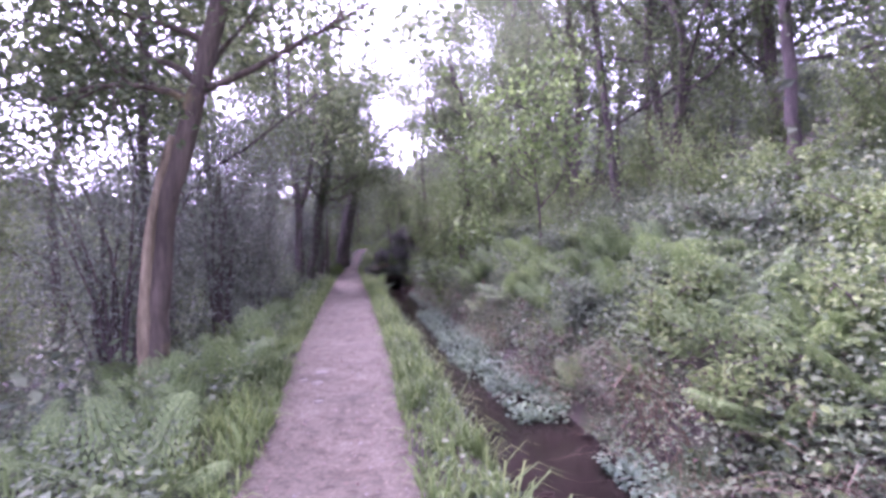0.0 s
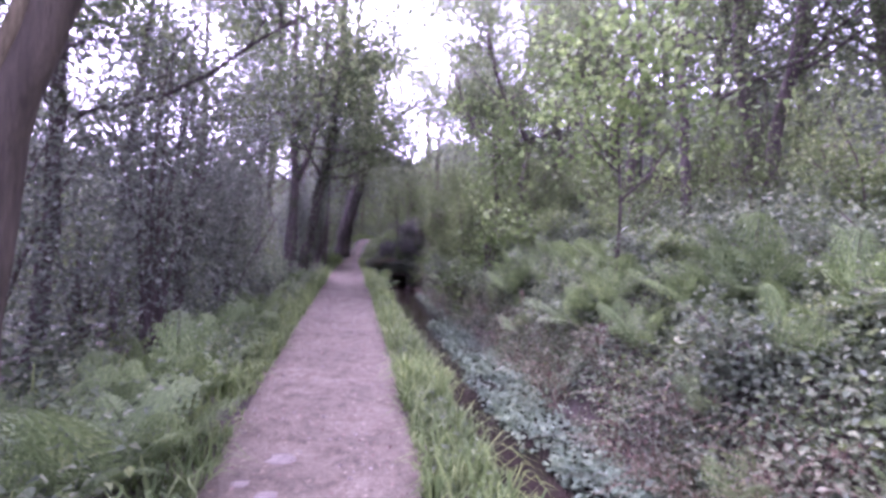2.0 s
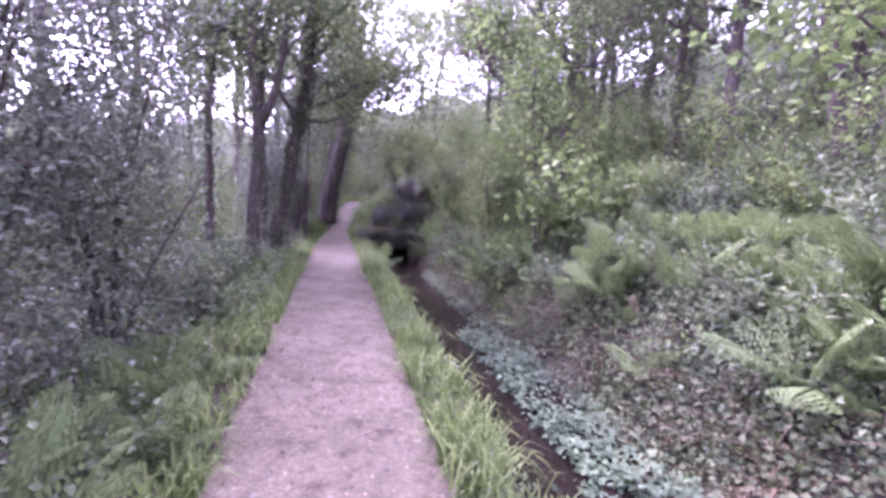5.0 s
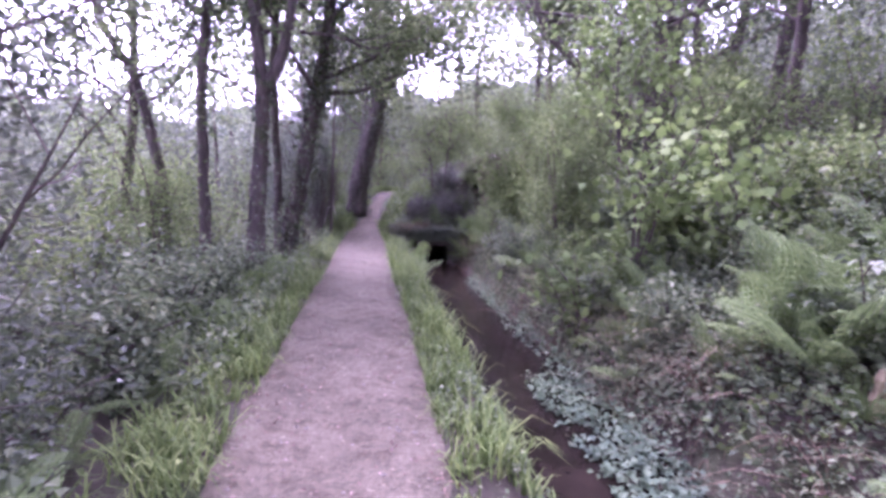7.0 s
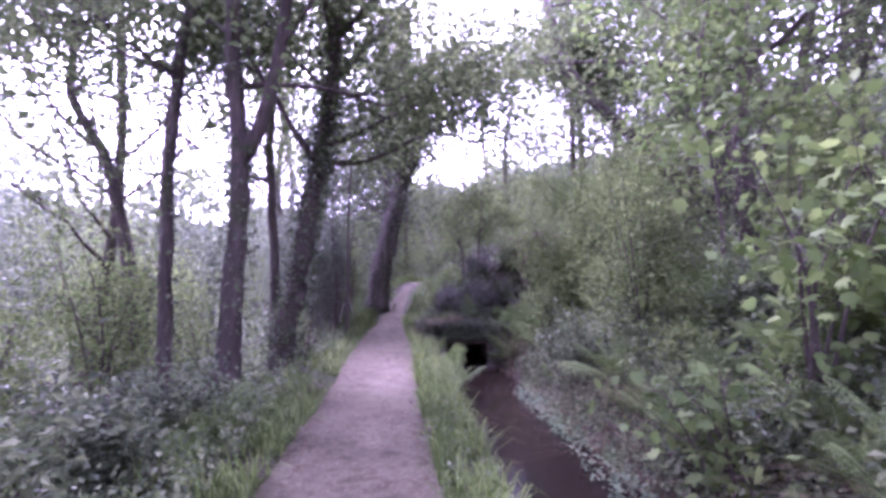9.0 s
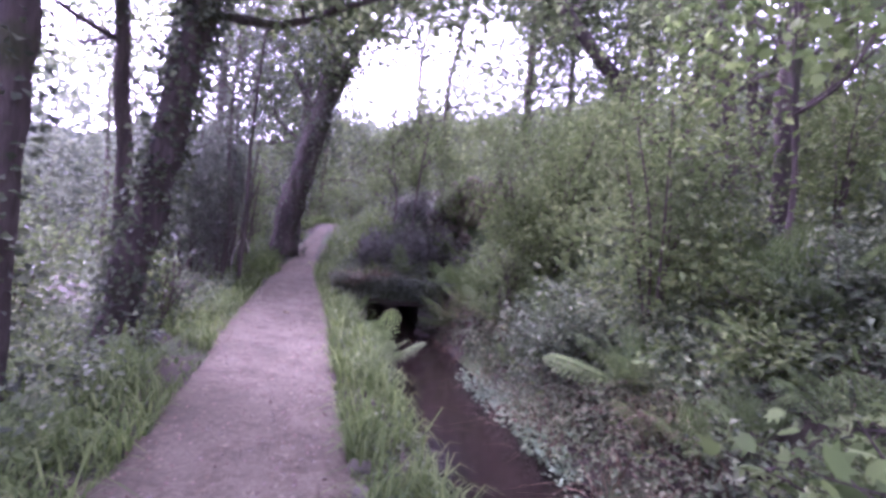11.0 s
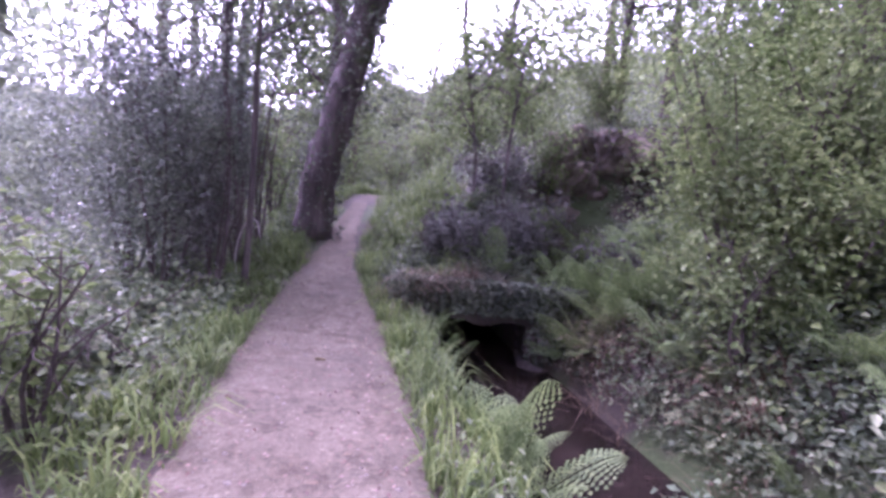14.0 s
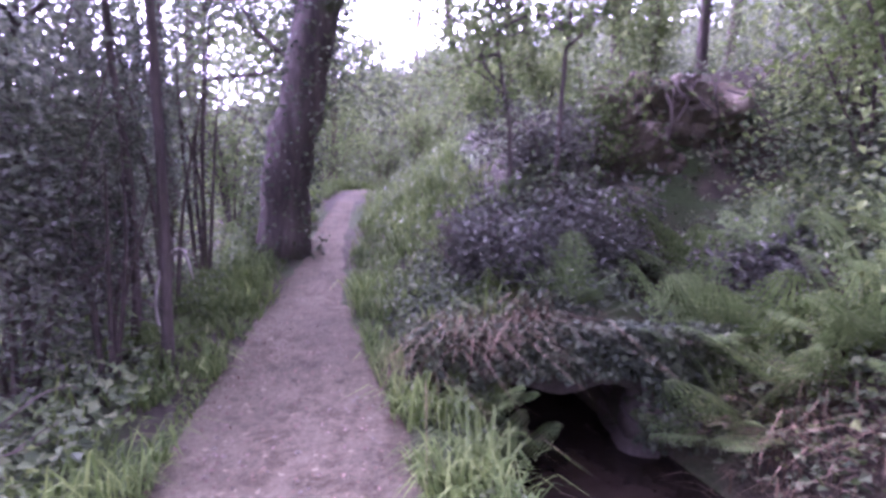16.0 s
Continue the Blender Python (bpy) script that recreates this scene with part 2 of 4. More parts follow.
def blades(pos, height, r, lean=0.5, width=0.008, wind=(0, 0)):
    """Grass blades that bend over."""
    pos = np.asarray(pos, float)
    n = len(pos)
    h = (height * r.uniform(0.5, 1.2, n))[:, None]
    a = r.uniform(0, 2 * np.pi, n)
    d = np.stack([np.cos(a) + wind[0], np.sin(a) + wind[1], np.zeros(n)], axis=1)
    s = unit(np.stack([-d[:, 1], d[:, 0], np.zeros(n)], axis=1))
    k = (lean * r.uniform(0.3, 1.5, n))[:, None]
    z = np.array([[0, 0, 1.0]])
    p1 = pos + z * h * 0.5 + d * h * k * 0.18
    p2 = pos + z * h * 0.85 + d * h * k * 0.55
    p3 = pos + z * h * (0.95 - 0.3 * np.minimum(k, 1.2)) + d * h * k * 1.0
    w = (width * r.uniform(0.6, 1.4, n))[:, None]
    v = np.stack([pos - s * w, pos + s * w, p1 - s * w, p1 + s * w, p2 - s * w * 0.7, p2 + s * w * 0.7, p3], axis=1).reshape(-1, 3)
    b = np.arange(n)[:, None] * 7
    f = [tuple(q) for q in (b + np.array([[0, 1, 3, 2]])).tolist()] + [tuple(q) for q in (b + np.array([[2, 3, 5, 4]])).tolist()] + [tuple(q) for q in (b + np.array([[4, 5, 6]])).tolist()]
    return v, f


# ---- lie of the land ----
def centre(y):
    return np.interp(y, [-200, 0, 23, 25, 27, 29, 31, 34, 60, 300], [37, -0.17, -4.45, -4.76, -4.92, -4.9, -4.7, -4.2, 1.0, 60])


def rise(y):
    return np.interp(y, [-50, 0, 10, 17, 22.5, 25, 27, 28.8, 30.5, 40, 80, 300], [0.2, 0, 0, -0.06, -0.08, 0.12, 0.52, 1.05, 1.25, 1.0, 2.5, 6.0])


def half(y):
    return np.interp(y, [-50, 0, 4, 6.5, 15, 18, 21, 22.6, 24.5, 26.5, 28.5, 30, 60], [0.57, 0.57, 0.6, 0.69, 0.71, 0.65, 0.7, 0.66, 0.44, 0.26, 0.18, 0.16, 0.16])


DITCH_U = [-200, -60, -25, -10, -6, -4, -2.5, -1.5, -0.7, 0.7, 1.05, 1.35, 1.55, 2.5, 2.8, 3.05, 3.5, 4.1, 4.9, 6.5, 10, 16, 30, 60, 200]
DITCH_Z = [-1, -2.6, -2.2, -1.7, -1.2, -0.65, -0.25, -0.07, -0.01, -0.01, -0.06, -0.5, -0.85, -0.85, -0.62, -0.15, 0.4, 0.85, 1.2, 1.7, 2.6, 4.2, 7.5, 11, 14]
MOUND_U = [-200, -60, -25, -10, -6, -4, -2.5, -1.5, -0.7, 0.7, 1.2, 1.75, 2.4, 3.4, 4.2, 6.0, 10, 16, 30, 60, 200]
MOUND_Z = [-1, -2.6, -2.2, -1.7, -1.2, -0.7, -0.3, -0.1, -0.01, 0.0, 0.35, 0.9, 1.5, 1.85, 2.3, 3.0, 4.1, 5.6, 8.5, 12, 15]


def smooth01(a, b, x):
    t = np.clip((x - a) / (b - a), 0, 1)
    return t * t * (3 - 2 * t)


def bumps(x, y):
    return (np.sin(1.3 * x + 0.7 * y) * np.sin(0.9 * y - 0.4 * x + 1.0) * 0.6 + np.sin(3.1 * x - 1.7 * y + 2) * np.sin(2.6 * y + 0.8 * x) * 0.3
            + np.sin(7.3 * x + 2.1 * y) * np.sin(6.1 * y - 3.3 * x) * 0.12)


def ground(x, y, mound=True):
    """Height of the ground; mound: with the earth over the culvert."""
    x, y = np.asarray(x, float), np.asarray(y, float)
    u = x - centre(y)
    fade = np.exp(-(np.abs(u) / 6.0) ** 2)
    a = np.interp(u, DITCH_U, DITCH_Z)
    b = np.interp(u, MOUND_U, MOUND_Z)
    w2 = smooth01(2.8, 3.8, u)
    k_side = smooth01(0, 1, (y - 23.2 - 1.5 * w2) / 2.0)
    side = a * (1 - k_side) + b * k_side
    if mound:
        k = np.maximum(smooth01(22.9, 24.6, y), 0.3)
        w = smooth01(0.65, 1.2, u) * (1 - smooth01(2.4, 3.1, u)) * (y > 22.95)
        z = side * (1 - w) + (np.maximum(a, 0.12) * (1 - k) + b * k) * w
    else:
        k = smooth01(25.9, 26.3, y)
        z = np.where((u > 0.7) & (u < 3.0), a * (1 - k) + b * k, side)
    rough = 0.03 + 0.1 * smooth01(0.9, 4.0, np.abs(u)) + 0.35 * smooth01(8, 30, np.abs(u))
    rough = np.where((u > 1.3) & (u < 2.8), 0.03, rough)
    return z + rise(y) * np.maximum(fade, 0.25) + bumps(x, y) * rough


def scatter(r, n, y0, y1, u0, u1):
    y = r.uniform(y0, y1, n)
    u = r.uniform(u0, u1, n)
    x = centre(y) + u
    return np.stack([x, y, ground(x, y)], axis=1)


def patchy(p, r, scale, keep):
    """Keep points in irregular patches."""
    s = np.sin(p[:, 0] * scale * 1.7 + 1) * np.sin(p[:, 1] * scale * 1.3 + 2) + 0.5 * np.sin(p[:, 0] * scale * 4.1 + p[:, 1] * scale * 3.3)
    return p[(s + r.uniform(-0.5, 0.5, len(p))) > keep]


def grid_sheet(us, ys, zfun, xfun):
    U, Y = np.meshgrid(us, ys)
    X = xfun(U, Y)
    v = np.stack([X, Y, zfun(X, Y, U)], axis=-1).reshape(-1, 3)
    n, m = len(ys), len(us)
    i = (np.arange(n - 1)[:, None] * m + np.arange(m - 1)[None, :]).ravel()
    return v, np.stack([i, i + 1, i + m + 1, i + m], axis=1)


us = np.concatenate([[-400, -200, -100, -60, -40], np.arange(-30, -6, 1.0), np.arange(-6, -1, 0.2), np.arange(-1, 5, 0.08), np.arange(5, 9, 0.25), np.arange(9, 30, 1.0), [40, 60, 100, 200, 400]])
ys = np.concatenate([[-400, -200, -100, -60, -40, -25, -15], np.arange(-10, -1, 0.5), np.arange(-1, 31, 0.13), np.arange(31, 50, 0.7), [55, 60, 70, 85, 110, 150, 200, 400]])
v, f = grid_sheet(us, ys, lambda X, Y, U: ground(X, Y, False) - np.where(np.abs(U) < half(Y) - 0.06, 0.03, 0), lambda U, Y: centre(Y) + U)
tagged(mesh_ob("ground", v, f, M_SOIL, smooth=True), "damp brown woodland soil with mossy patches", "ground", kind="structure")

# path of trodden grit
ts = np.linspace(-1, 1, 15)
py = np.arange(-12, 31.5, 0.12)
T, Y = np.meshgrid(ts, py)
wob = np.array([[0.15 * noise.noise(Vector((b * 1.1, 7 * np.sign(a), 0))) + 0.12 * noise.noise(Vector((b * 3.7, 5 * np.sign(a), 3))) + 0.06 * noise.noise(Vector((b * 9.0, 3 * np.sign(a), 5))) for a in ts] for b in py])
X = centre(Y) + T * (half(Y) + 0.05 + wob * np.abs(T) * np.minimum(1, half(Y) / 0.5))
Z = ground(X, Y, False) + 0.012 - 0.05 * np.abs(T) ** 8 + 0.008 * np.sin(X * 9 + Y * 4) * np.sin(Y * 7 - X * 3) - 0.015 * (1 - np.abs(T)) ** 2
v = np.stack([X, Y, Z], axis=-1).reshape(-1, 3)
i = (np.arange(len(py) - 1)[:, None] * 15 + np.arange(14)[None, :]).ravel()
tagged(mesh_ob("path", v, np.stack([i, i + 1, i + 16, i + 15], axis=1), M_PATH, smooth=True), "narrow pinkish grit footpath trodden through the wood", "path", kind="structure")

# water in the ditch
v, f = grid_sheet(np.linspace(1.15, 3.0, 12), np.arange(-12, 26.2, 0.5), lambda X, Y, U: np.full_like(X, -0.66), lambda U, Y: centre(Y) + U)
tagged(mesh_ob("water", v, f, M_WATER, smooth=True), "still brown water in the ditch", "water", kind="structure")

# pool in the low wood
a = np.linspace(0, 2 * np.pi, 40, endpoint=False)
rr = 1 + 0.15 * np.sin(3 * a) + 0.1 * np.sin(5 * a + 1)
v = np.vstack([[(-12.0, 25.5, -1.42)], np.stack([-12.0 + 3.6 * rr * np.cos(a), 25.5 + 5.5 * rr * np.sin(a), np.full(40, -1.42)], axis=1)])
tagged(mesh_ob("water", v, [(0, 1 + k, 1 + (k + 1) % 40) for k in range(40)], M_WATER), "pale still pool in the low wood", "water", kind="structure")

# earth over the culvert: a closed body with an opening below
mu, my = np.linspace(0.62, 3.12, 26), np.concatenate([[22.96], np.linspace(23.02, 26.6, 30)])
U, Y = np.meshgrid(mu, my)
X = centre(Y) + U
Ztop = ground(X, Y, True) + 0.01
Zbot = np.minimum(np.full_like(Ztop, -0.12) + 0.04 * np.sin(U * 9) + 0.3 * smooth01(23.5, 26.5, Y) * 0, Ztop - 0.02)
edge = (U < 1.3) | (U > 2.6)
Zbot = np.where(edge, np.minimum(ground(X, Y, False) - 0.05, Ztop - 0.02), Zbot)
top = np.stack([X, Y, Ztop], axis=-1).reshape(-1, 3)
bot = np.stack([X, Y, Zbot], axis=-1).reshape(-1, 3)
n, m = len(my), len(mu)
i = (np.arange(n - 1)[:, None] * m + np.arange(m - 1)[None, :]).ravel()
off = n * m
f = np.vstack([np.stack([i, i + 1, i + m + 1, i + m], axis=1), np.stack([i + off, i + m + off, i + m + 1 + off, i + 1 + off], axis=1)]).tolist()
f += [(j, j + off, j + 1 + off, j + 1) for j in range(m - 1)]
f += [((n - 1) * m + j + 1, (n - 1) * m + j + 1 + off, (n - 1) * m + j + off, (n - 1) * m + j) for j in range(m - 1)]
for j in range(n - 1):
    f.append((j * m, (j + 1) * m, (j + 1) * m + off, j * m + off))
    f.append((j * m + m - 1, j * m + m - 1 + off, (j + 1) * m + m - 1 + off, (j + 1) * m + m - 1))
tagged(mesh_ob("earth_mound", np.vstack([top, bot]), f, M_SOIL), "earth bank heaped over the culvert mouth", "bank", kind="structure")


def lump(r, size, sub=2, rough=0.18):
    """A worn, uneven stone."""
    bm = bmesh.new()
    bmesh.ops.create_icosphere(bm, subdivisions=sub, radius=1)
    o = r.uniform(0, 50, 3)
    for w in bm.verts:
        q = Vector(w.co * 1.3 + Vector(o))
        k = 1 + rough * 2 * (noise.noise(q) + 0.4 * noise.noise(q * 2.7))
        c = w.co * k
        w.co = Vector((max(-0.8, min(0.8, c.x)) * size[0], max(-0.8, min(0.8, c.y)) * size[1], max(-0.75, min(0.75, c.z)) * size[2]))
    return bm


def stone(name, loc, size, r, material, label, category="stone", group="", parent=None, turn=None):
    bm = lump(r, size)
    me = bpy.data.meshes.new(name)
    bm.to_mesh(me)
    bm.free()
    me.materials.append(material)
    me.polygons.foreach_set("use_smooth", [True] * len(me.polygons))
    ob = new(name, me)
    ob.matrix_world = pose(*loc, 0, 0, r.uniform(0, 180) if turn is None else turn)
    if parent is not None:
        ob.parent = parent
    else:
        tagged(ob, label, category, group)
    return ob


# culvert mouth: lintel slab and side stones
cx = float(centre(23.0))
culvert = empty("culvert", (cx + 1.9, 23.0, -0.66), "dark stone culvert mouth under the mossy bank", "culvert")
r = np.random.default_rng(3)
for nm, lx, ly, lz, sz in (("lintel", 0.0, 0.22, 0.57, (0.78, 0.18, 0.075)),):
    stone(nm, (lx, ly, lz), sz, r, M_DARKSTONE, "", parent=culvert, turn=0)
for side, x0 in ((-1, -0.66), (1, 0.74)):
    for k in range(4):
        for dy in (0.12, 0.5):
            stone("stone", (x0 + 0.05 * r.uniform(-1, 1), dy + 0.06 * r.uniform(-1, 1), 0.0 + 0.17 * k), (0.2, 0.26, 0.12), r, M_DARKSTONE, "", parent=culvert, turn=r.uniform(-15, 15))

# ---- trees ----


def clear(p):
    """True for places outside the walked corridor."""
    p = np.atleast_2d(p)
    u = np.abs(p[:, 0] - centre(p[:, 1]))
    return ~((u < 1.3) & (p[:, 2] < rise(p[:, 1]) + 2.9) & (p[:, 1] < 27))



def glade(p):
    """True for places in the open sky above the far end of the lane."""
    d = p[:, 1] - 35
    mid, wide = -3.6 - 0.08 * d, 1.25 + 0.03 * d
    edge = 0.5 * np.sin(p[:, 2] * 1.7 + p[:, 1]) + 0.4 * np.sin(p[:, 2] * 4.3 + 2 * p[:, 0]) + 0.35 * np.sin(p[:, 0] * 23.0 + p[:, 2] * 31.0 + p[:, 1] * 17.0)
    return (p[:, 1] > 27.5) & (np.abs(p[:, 0] - mid) < wide + edge) & (p[:, 2] > 6.0 + 0.16 * d + edge) & (p[:, 2] < 11.0 + 0.25 * d + 1.5 * edge)


def frac_frame(path, s):
    k = s * (len(path) - 1)
    i = min(int(k), len(path) - 2)
    return path[i] + (path[i + 1] - path[i]) * (k - i), unit(path[i + 1] - path[i])


def branch(start, direction, length, r, droop=0.0, wiggle=0.18, n=6):
    p, d = np.array(start, float), unit(np.array(direction, float))
    pts = [p]
    for i in range(n):
        d = unit(d + r.standard_normal(3) * wiggle + np.array([0, 0, 0.06 - droop]))
        p = p + d * length / n
        pts.append(p)
    return np.array(pts)


def tree(base, offsets, r0, r1, seed, label, limbs=(), auto=9, span=(0.45, 1.0), limb_len=3.3, clusters=4, per=60, leaf=0.115, spread=0.42, leaf_m=None, bark=None,
         ivy=0, shape="diamond", category="tree", group="woodland trees", name="tree", sweep=None, flare=1.6, upness=0.45):
    """A tree: trunk through the offsets, limbs given as (height share, points, radius) and grown ones, and a leafy crown."""
    r = np.random.default_rng(seed)
    leaf_m, bark = leaf_m or L_OAK, bark or M_BARK
    bx, by = base
    bz = float(ground(bx, by)) - 0.06
    thing = empty(name, (bx, by, bz), label, category, group)
    path = spline([(0, 0, 0)] + [tuple(o) for o in offsets], 22)
    s = np.linspace(0, 1, 22)
    path[1:-1] += r.standard_normal((20, 3)) * np.array([0.02, 0.02, 0]) * min(1, r0 / 0.15)
    rad = r0 + (r1 - r0) * s
    rad = rad * (1 + (flare - 1) * np.exp(-path[:, 2] / 0.18))
    v, f = tube(path, rad, 14, 0.05 if r0 < 0.2 else 0.03, r)
    trunk = mesh_ob("trunk", v, f, bark, thing, smooth=True)
    spots, parts, at0 = [], [], np.array([bx, by, bz])

    def grow(pts, rad0, depth):
        if not clear(pts + at0).all():
            return
        v, f = tube(pts, np.linspace(rad0, rad0 * 0.35, len(pts)), 7 if depth == 0 else 5, 0.05, r)
        mesh_ob("limb", v, f, bark, thing, smooth=True)
        for k in range(4 if depth == 0 else 0):
            st, d = frac_frame(pts, r.uniform(0.35, 0.98))
            side = unit(d + r.standard_normal(3) * 0.75 + np.array([0, 0, 0.15]))
            sub = branch(st, side, np.linalg.norm(pts[-1] - pts[0]) * r.uniform(0.35, 0.6), r, 0.03, 0.25, 5)
            if not clear(sub + at0).all():
                continue
            parts.append(tube(sub, np.linspace(rad0 * 0.4, rad0 * 0.1, len(sub)), 4, 0, r, False))
            for q in range(clusters):
                spots.append(sub[-1 - (q % 4)] + r.standard_normal(3) * 0.3)
            for q in range(2):
                tw = branch(sub[r.integers(2, 6)], unit(side + r.standard_normal(3)), 0.6, r, 0.05, 0.3, 3)
                parts.append(tube(tw, np.linspace(rad0 * 0.13, 0.004, len(tw)), 3, 0, r, False))
                spots.append(tw[-1])
        for q in range(clusters):
            spots.append(pts[-1 - (q % 3)] + r.standard_normal(3) * 0.3)

    for h, pts, lr in limbs:
        st, _ = frac_frame(path, h)
        grow(spline([st] + [np.array(q, float) for q in pts], 12), lr, 0)
    for k in range(auto):
        h = r.uniform(*span)
        st, d = frac_frame(path, h)
        a = r.uniform(0, 2 * np.pi) if sweep is None else r.normal(sweep, 0.8)
        ln = limb_len * r.uniform(0.6, 1.3) * (1.15 - 0.5 * h)
        grow(branch(st, (math.cos(a), math.sin(a), r.uniform(0.1, upness * 2)), ln, r), max(0.02, (r0 + (r1 - r0) * h) * 0.42), 0)
    spots = np.array(spots)
    if parts:
        v, f = join(parts)
        tagged(mesh_ob("branchwork", v, f, bark, thing, smooth=True), kind="stuff")
    if per:
        pos = np.repeat(spots, per, axis=0)
        pos = pos + r.standard_normal((len(pos), 3)) * spread * np.array([1, 1, 0.55])
        q = pos + at0
        low = (np.abs(q[:, 0] - centre(q[:, 1])) < 4.0) & (q[:, 2] < 2.6) & (q[:, 1] < 13) & (r0 > 0.06)
        v, f = leaves(pos[clear(q) & ~low & ~glade(q)], leaf, r, 0.45, 0.6, shape)
        mesh_ob("crown", v, f, leaf_m, thing, "")
    if ivy:
        k = r.integers(0, len(path) - 1, ivy)
        t = r.uniform(0, 1, ivy)[:, None]
        c = path[k] * (1 - t) + path[k + 1] * t
        a = r.uniform(0, 2 * np.pi, ivy)
        o = np.stack([np.cos(a), np.sin(a), np.zeros(ivy)], axis=1)
        v, f = leaves(c + o * (rad[k][:, None] * r.uniform(0.95, 1.3, ivy)[:, None] + np.abs(r.standard_normal(ivy))[:, None] * 0.05), 0.075, r, 0.3, 0.8, "diamond", 0.5, o * 0.8)
        mesh_ob("ivy", v, f, L_IVY, trunk, "dark green ivy climbing the trunk")
    return thing


# brown leaning tree with a mossy split stem beside it
t1 = tree((-3.4, 5.75), [(0.02, 0, 1.0), (0.12, 0.05, 2.0), (0.38, 0.1, 3.2), (0.7, 0.2, 4.4), (1.15, 0.4, 7.5)], 0.13, 0.1, 11, "leaning red-brown tree trunk with a pale mossy split stem", auto=8, span=(0.6, 1.0),
          bark=M_BARK_RED, limb_len=2.2, per=45, clusters=3)
v, f = tube(spline([(-0.1, -0.08, 0), (-0.09, -0.08, 0.7), (-0.06, -0.07, 1.4), (0.04, -0.06, 2.2), (0.26, 0.0, 3.1)], 16), np.linspace(0.095, 0.04, 16), 9, 0.08, rng)
mesh_ob("split_stem", v, f, M_BARK_PALE, t1, "pale mossy split stem", True)

# big ivy-clad tree where the path climbs
tree((-5.45, 26.5), [(0.05, 0, 1.0), (0.25, 0, 2.0), (0.48, 0, 3.0), (0.68, 0, 3.9), (0.7, 0, 5.0), (0.6, 0.2, 7.5), (0.7, 0.3, 10)], 0.35, 0.2, 12, "large ivy-clad oak leaning over the bend of the path",
     limbs=[(0.54, [(1.1, 0, 4.6), (1.35, 0, 5.6), (1.5, 0.1, 7.0), (1.7, 0.2, 9)], 0.14), (0.6, [(1.3, -0.3, 5.2), (2.0, -0.7, 6.1), (2.9, -1.2, 7.0), (3.8, -1.6, 7.4)], 0.09),
            (0.5, [(-0.1, 0.2, 4.6), (-0.9, 0.1, 6), (-1.2, 0, 8)], 0.1)],
     auto=9, span=(0.66, 1), limb_len=3.0, ivy=2600, per=60, flare=1.2)

TREES = [  # x, y, top offset x, y, height, radius, ivy, leaves a cluster
    (-5.95, 17.1, 0.15, 0.2, 9.0, 0.1, 500, 55), (-5.6, 19.4, 0.2, 0.2, 9, 0.09, 300, 50),
    (-8.4, 15.0, 0.5, 0.5, 9.0, 0.1, 200, 55), (-5.4, 8.6, 0.3, 0.3, 9, 0.1, 0, 50), (-7.0, 7.2, -0.3, 0.2, 9, 0.12, 0, 50), (-6.6, 11.8, 0.2, 0.2, 9, 0.08, 0, 50),
    (-10.5, 9.5, 0.3, 0, 10, 0.13, 0, 55), (-11.5, 14.5, 0.0, 0.3, 10, 0.14, 0, 60), (-10.0, 20.5, 0.4, 0, 10, 0.13, 0, 60), 
    (-6.2, 30.5, 0.1, 0.2, 11, 0.16, 600, 70), (-8.2, 29.0, -0.4, 0.1, 11, 0.15, 400, 70), (-9.5, 4.5, 0.2, 0, 10, 0.12, 0, 55), (-6.8, 3.2, 0.2, 0.2, 10, 0.1, 0, 50),
    (4.3, 16.5, -0.2, 0.2, 10, 0.15, 300, 60), (5.2, 14.5, -0.2, 0.2, 10, 0.13, 200, 60), (6.4, 13.4, -0.9, 0.4, 10, 0.15, 0, 60), (7.3, 15.2, -1.6, 0.2, 11, 0.17, 0, 60),
    (6.9, 9.6, 0.2, 0.2, 10, 0.13, 200, 60), (6.3, 5.6, 0.3, 0, 10, 0.12, 300, 60), (3.4, 22.2, 0.3, 0.2, 9, 0.14, 900, 60), (4.6, 24.6, -0.3, 0, 10, 0.14, 500, 60),
    (5.2, 20.0, 0.2, 0, 11, 0.14, 0, 60), (8.5, 12.0, 0, 0, 11, 0.15, 0, 60), (8.0, 18.5, 0.3, 0, 11, 0.15, 0, 60), (1.2, 29.5, -0.2, 0.2, 9, 0.12, 300, 70),
    (-1.0, 33.0, 0.3, 0, 8, 0.12, 300, 70), (3.0, 31.0, 0, 0, 10, 0.13, 0, 70), (-9.5, 34.0, 0, 0, 11, 0.15, 0, 70), (-3.6, 42.0, 0.2, 0, 7, 0.14, 0, 80), (-6.6, 38, 0.2, 0, 10, 0.14, 0, 80),
]
for k, (x, y, ox, oy, h, rad, ivy, per) in enumerate(TREES):
    r = np.random.default_rng(100 + k)
    w = r.standard_normal((3, 2)) * (0.34 if x > 1 else 0.14)
    h = h + (3.0 if y > 18 else 1.0)
    tree((x, y), [(ox * 0.1 + w[0, 0] * 0.4, oy * 0.1, h * 0.15), (ox * 0.35 + w[0, 0], oy * 0.35 + w[0, 1], h * 0.4), (ox * 0.7 + w[1, 0], oy * 0.7 + w[1, 1], h * 0.7), (ox + w[2, 0], oy, h)],
         rad, rad * 0.5, 200 + k, "ivy-clad woodland tree with a dark furrowed trunk" if ivy > 250 else "slender woodland tree with a grey-brown trunk and thin crown",
         auto=9, span=(0.3, 1.0), per=int(per * (0.9 if x > -4 else 1.2 if y < 13 else 0.7)), ivy=ivy, clusters=3, leaf=0.092)

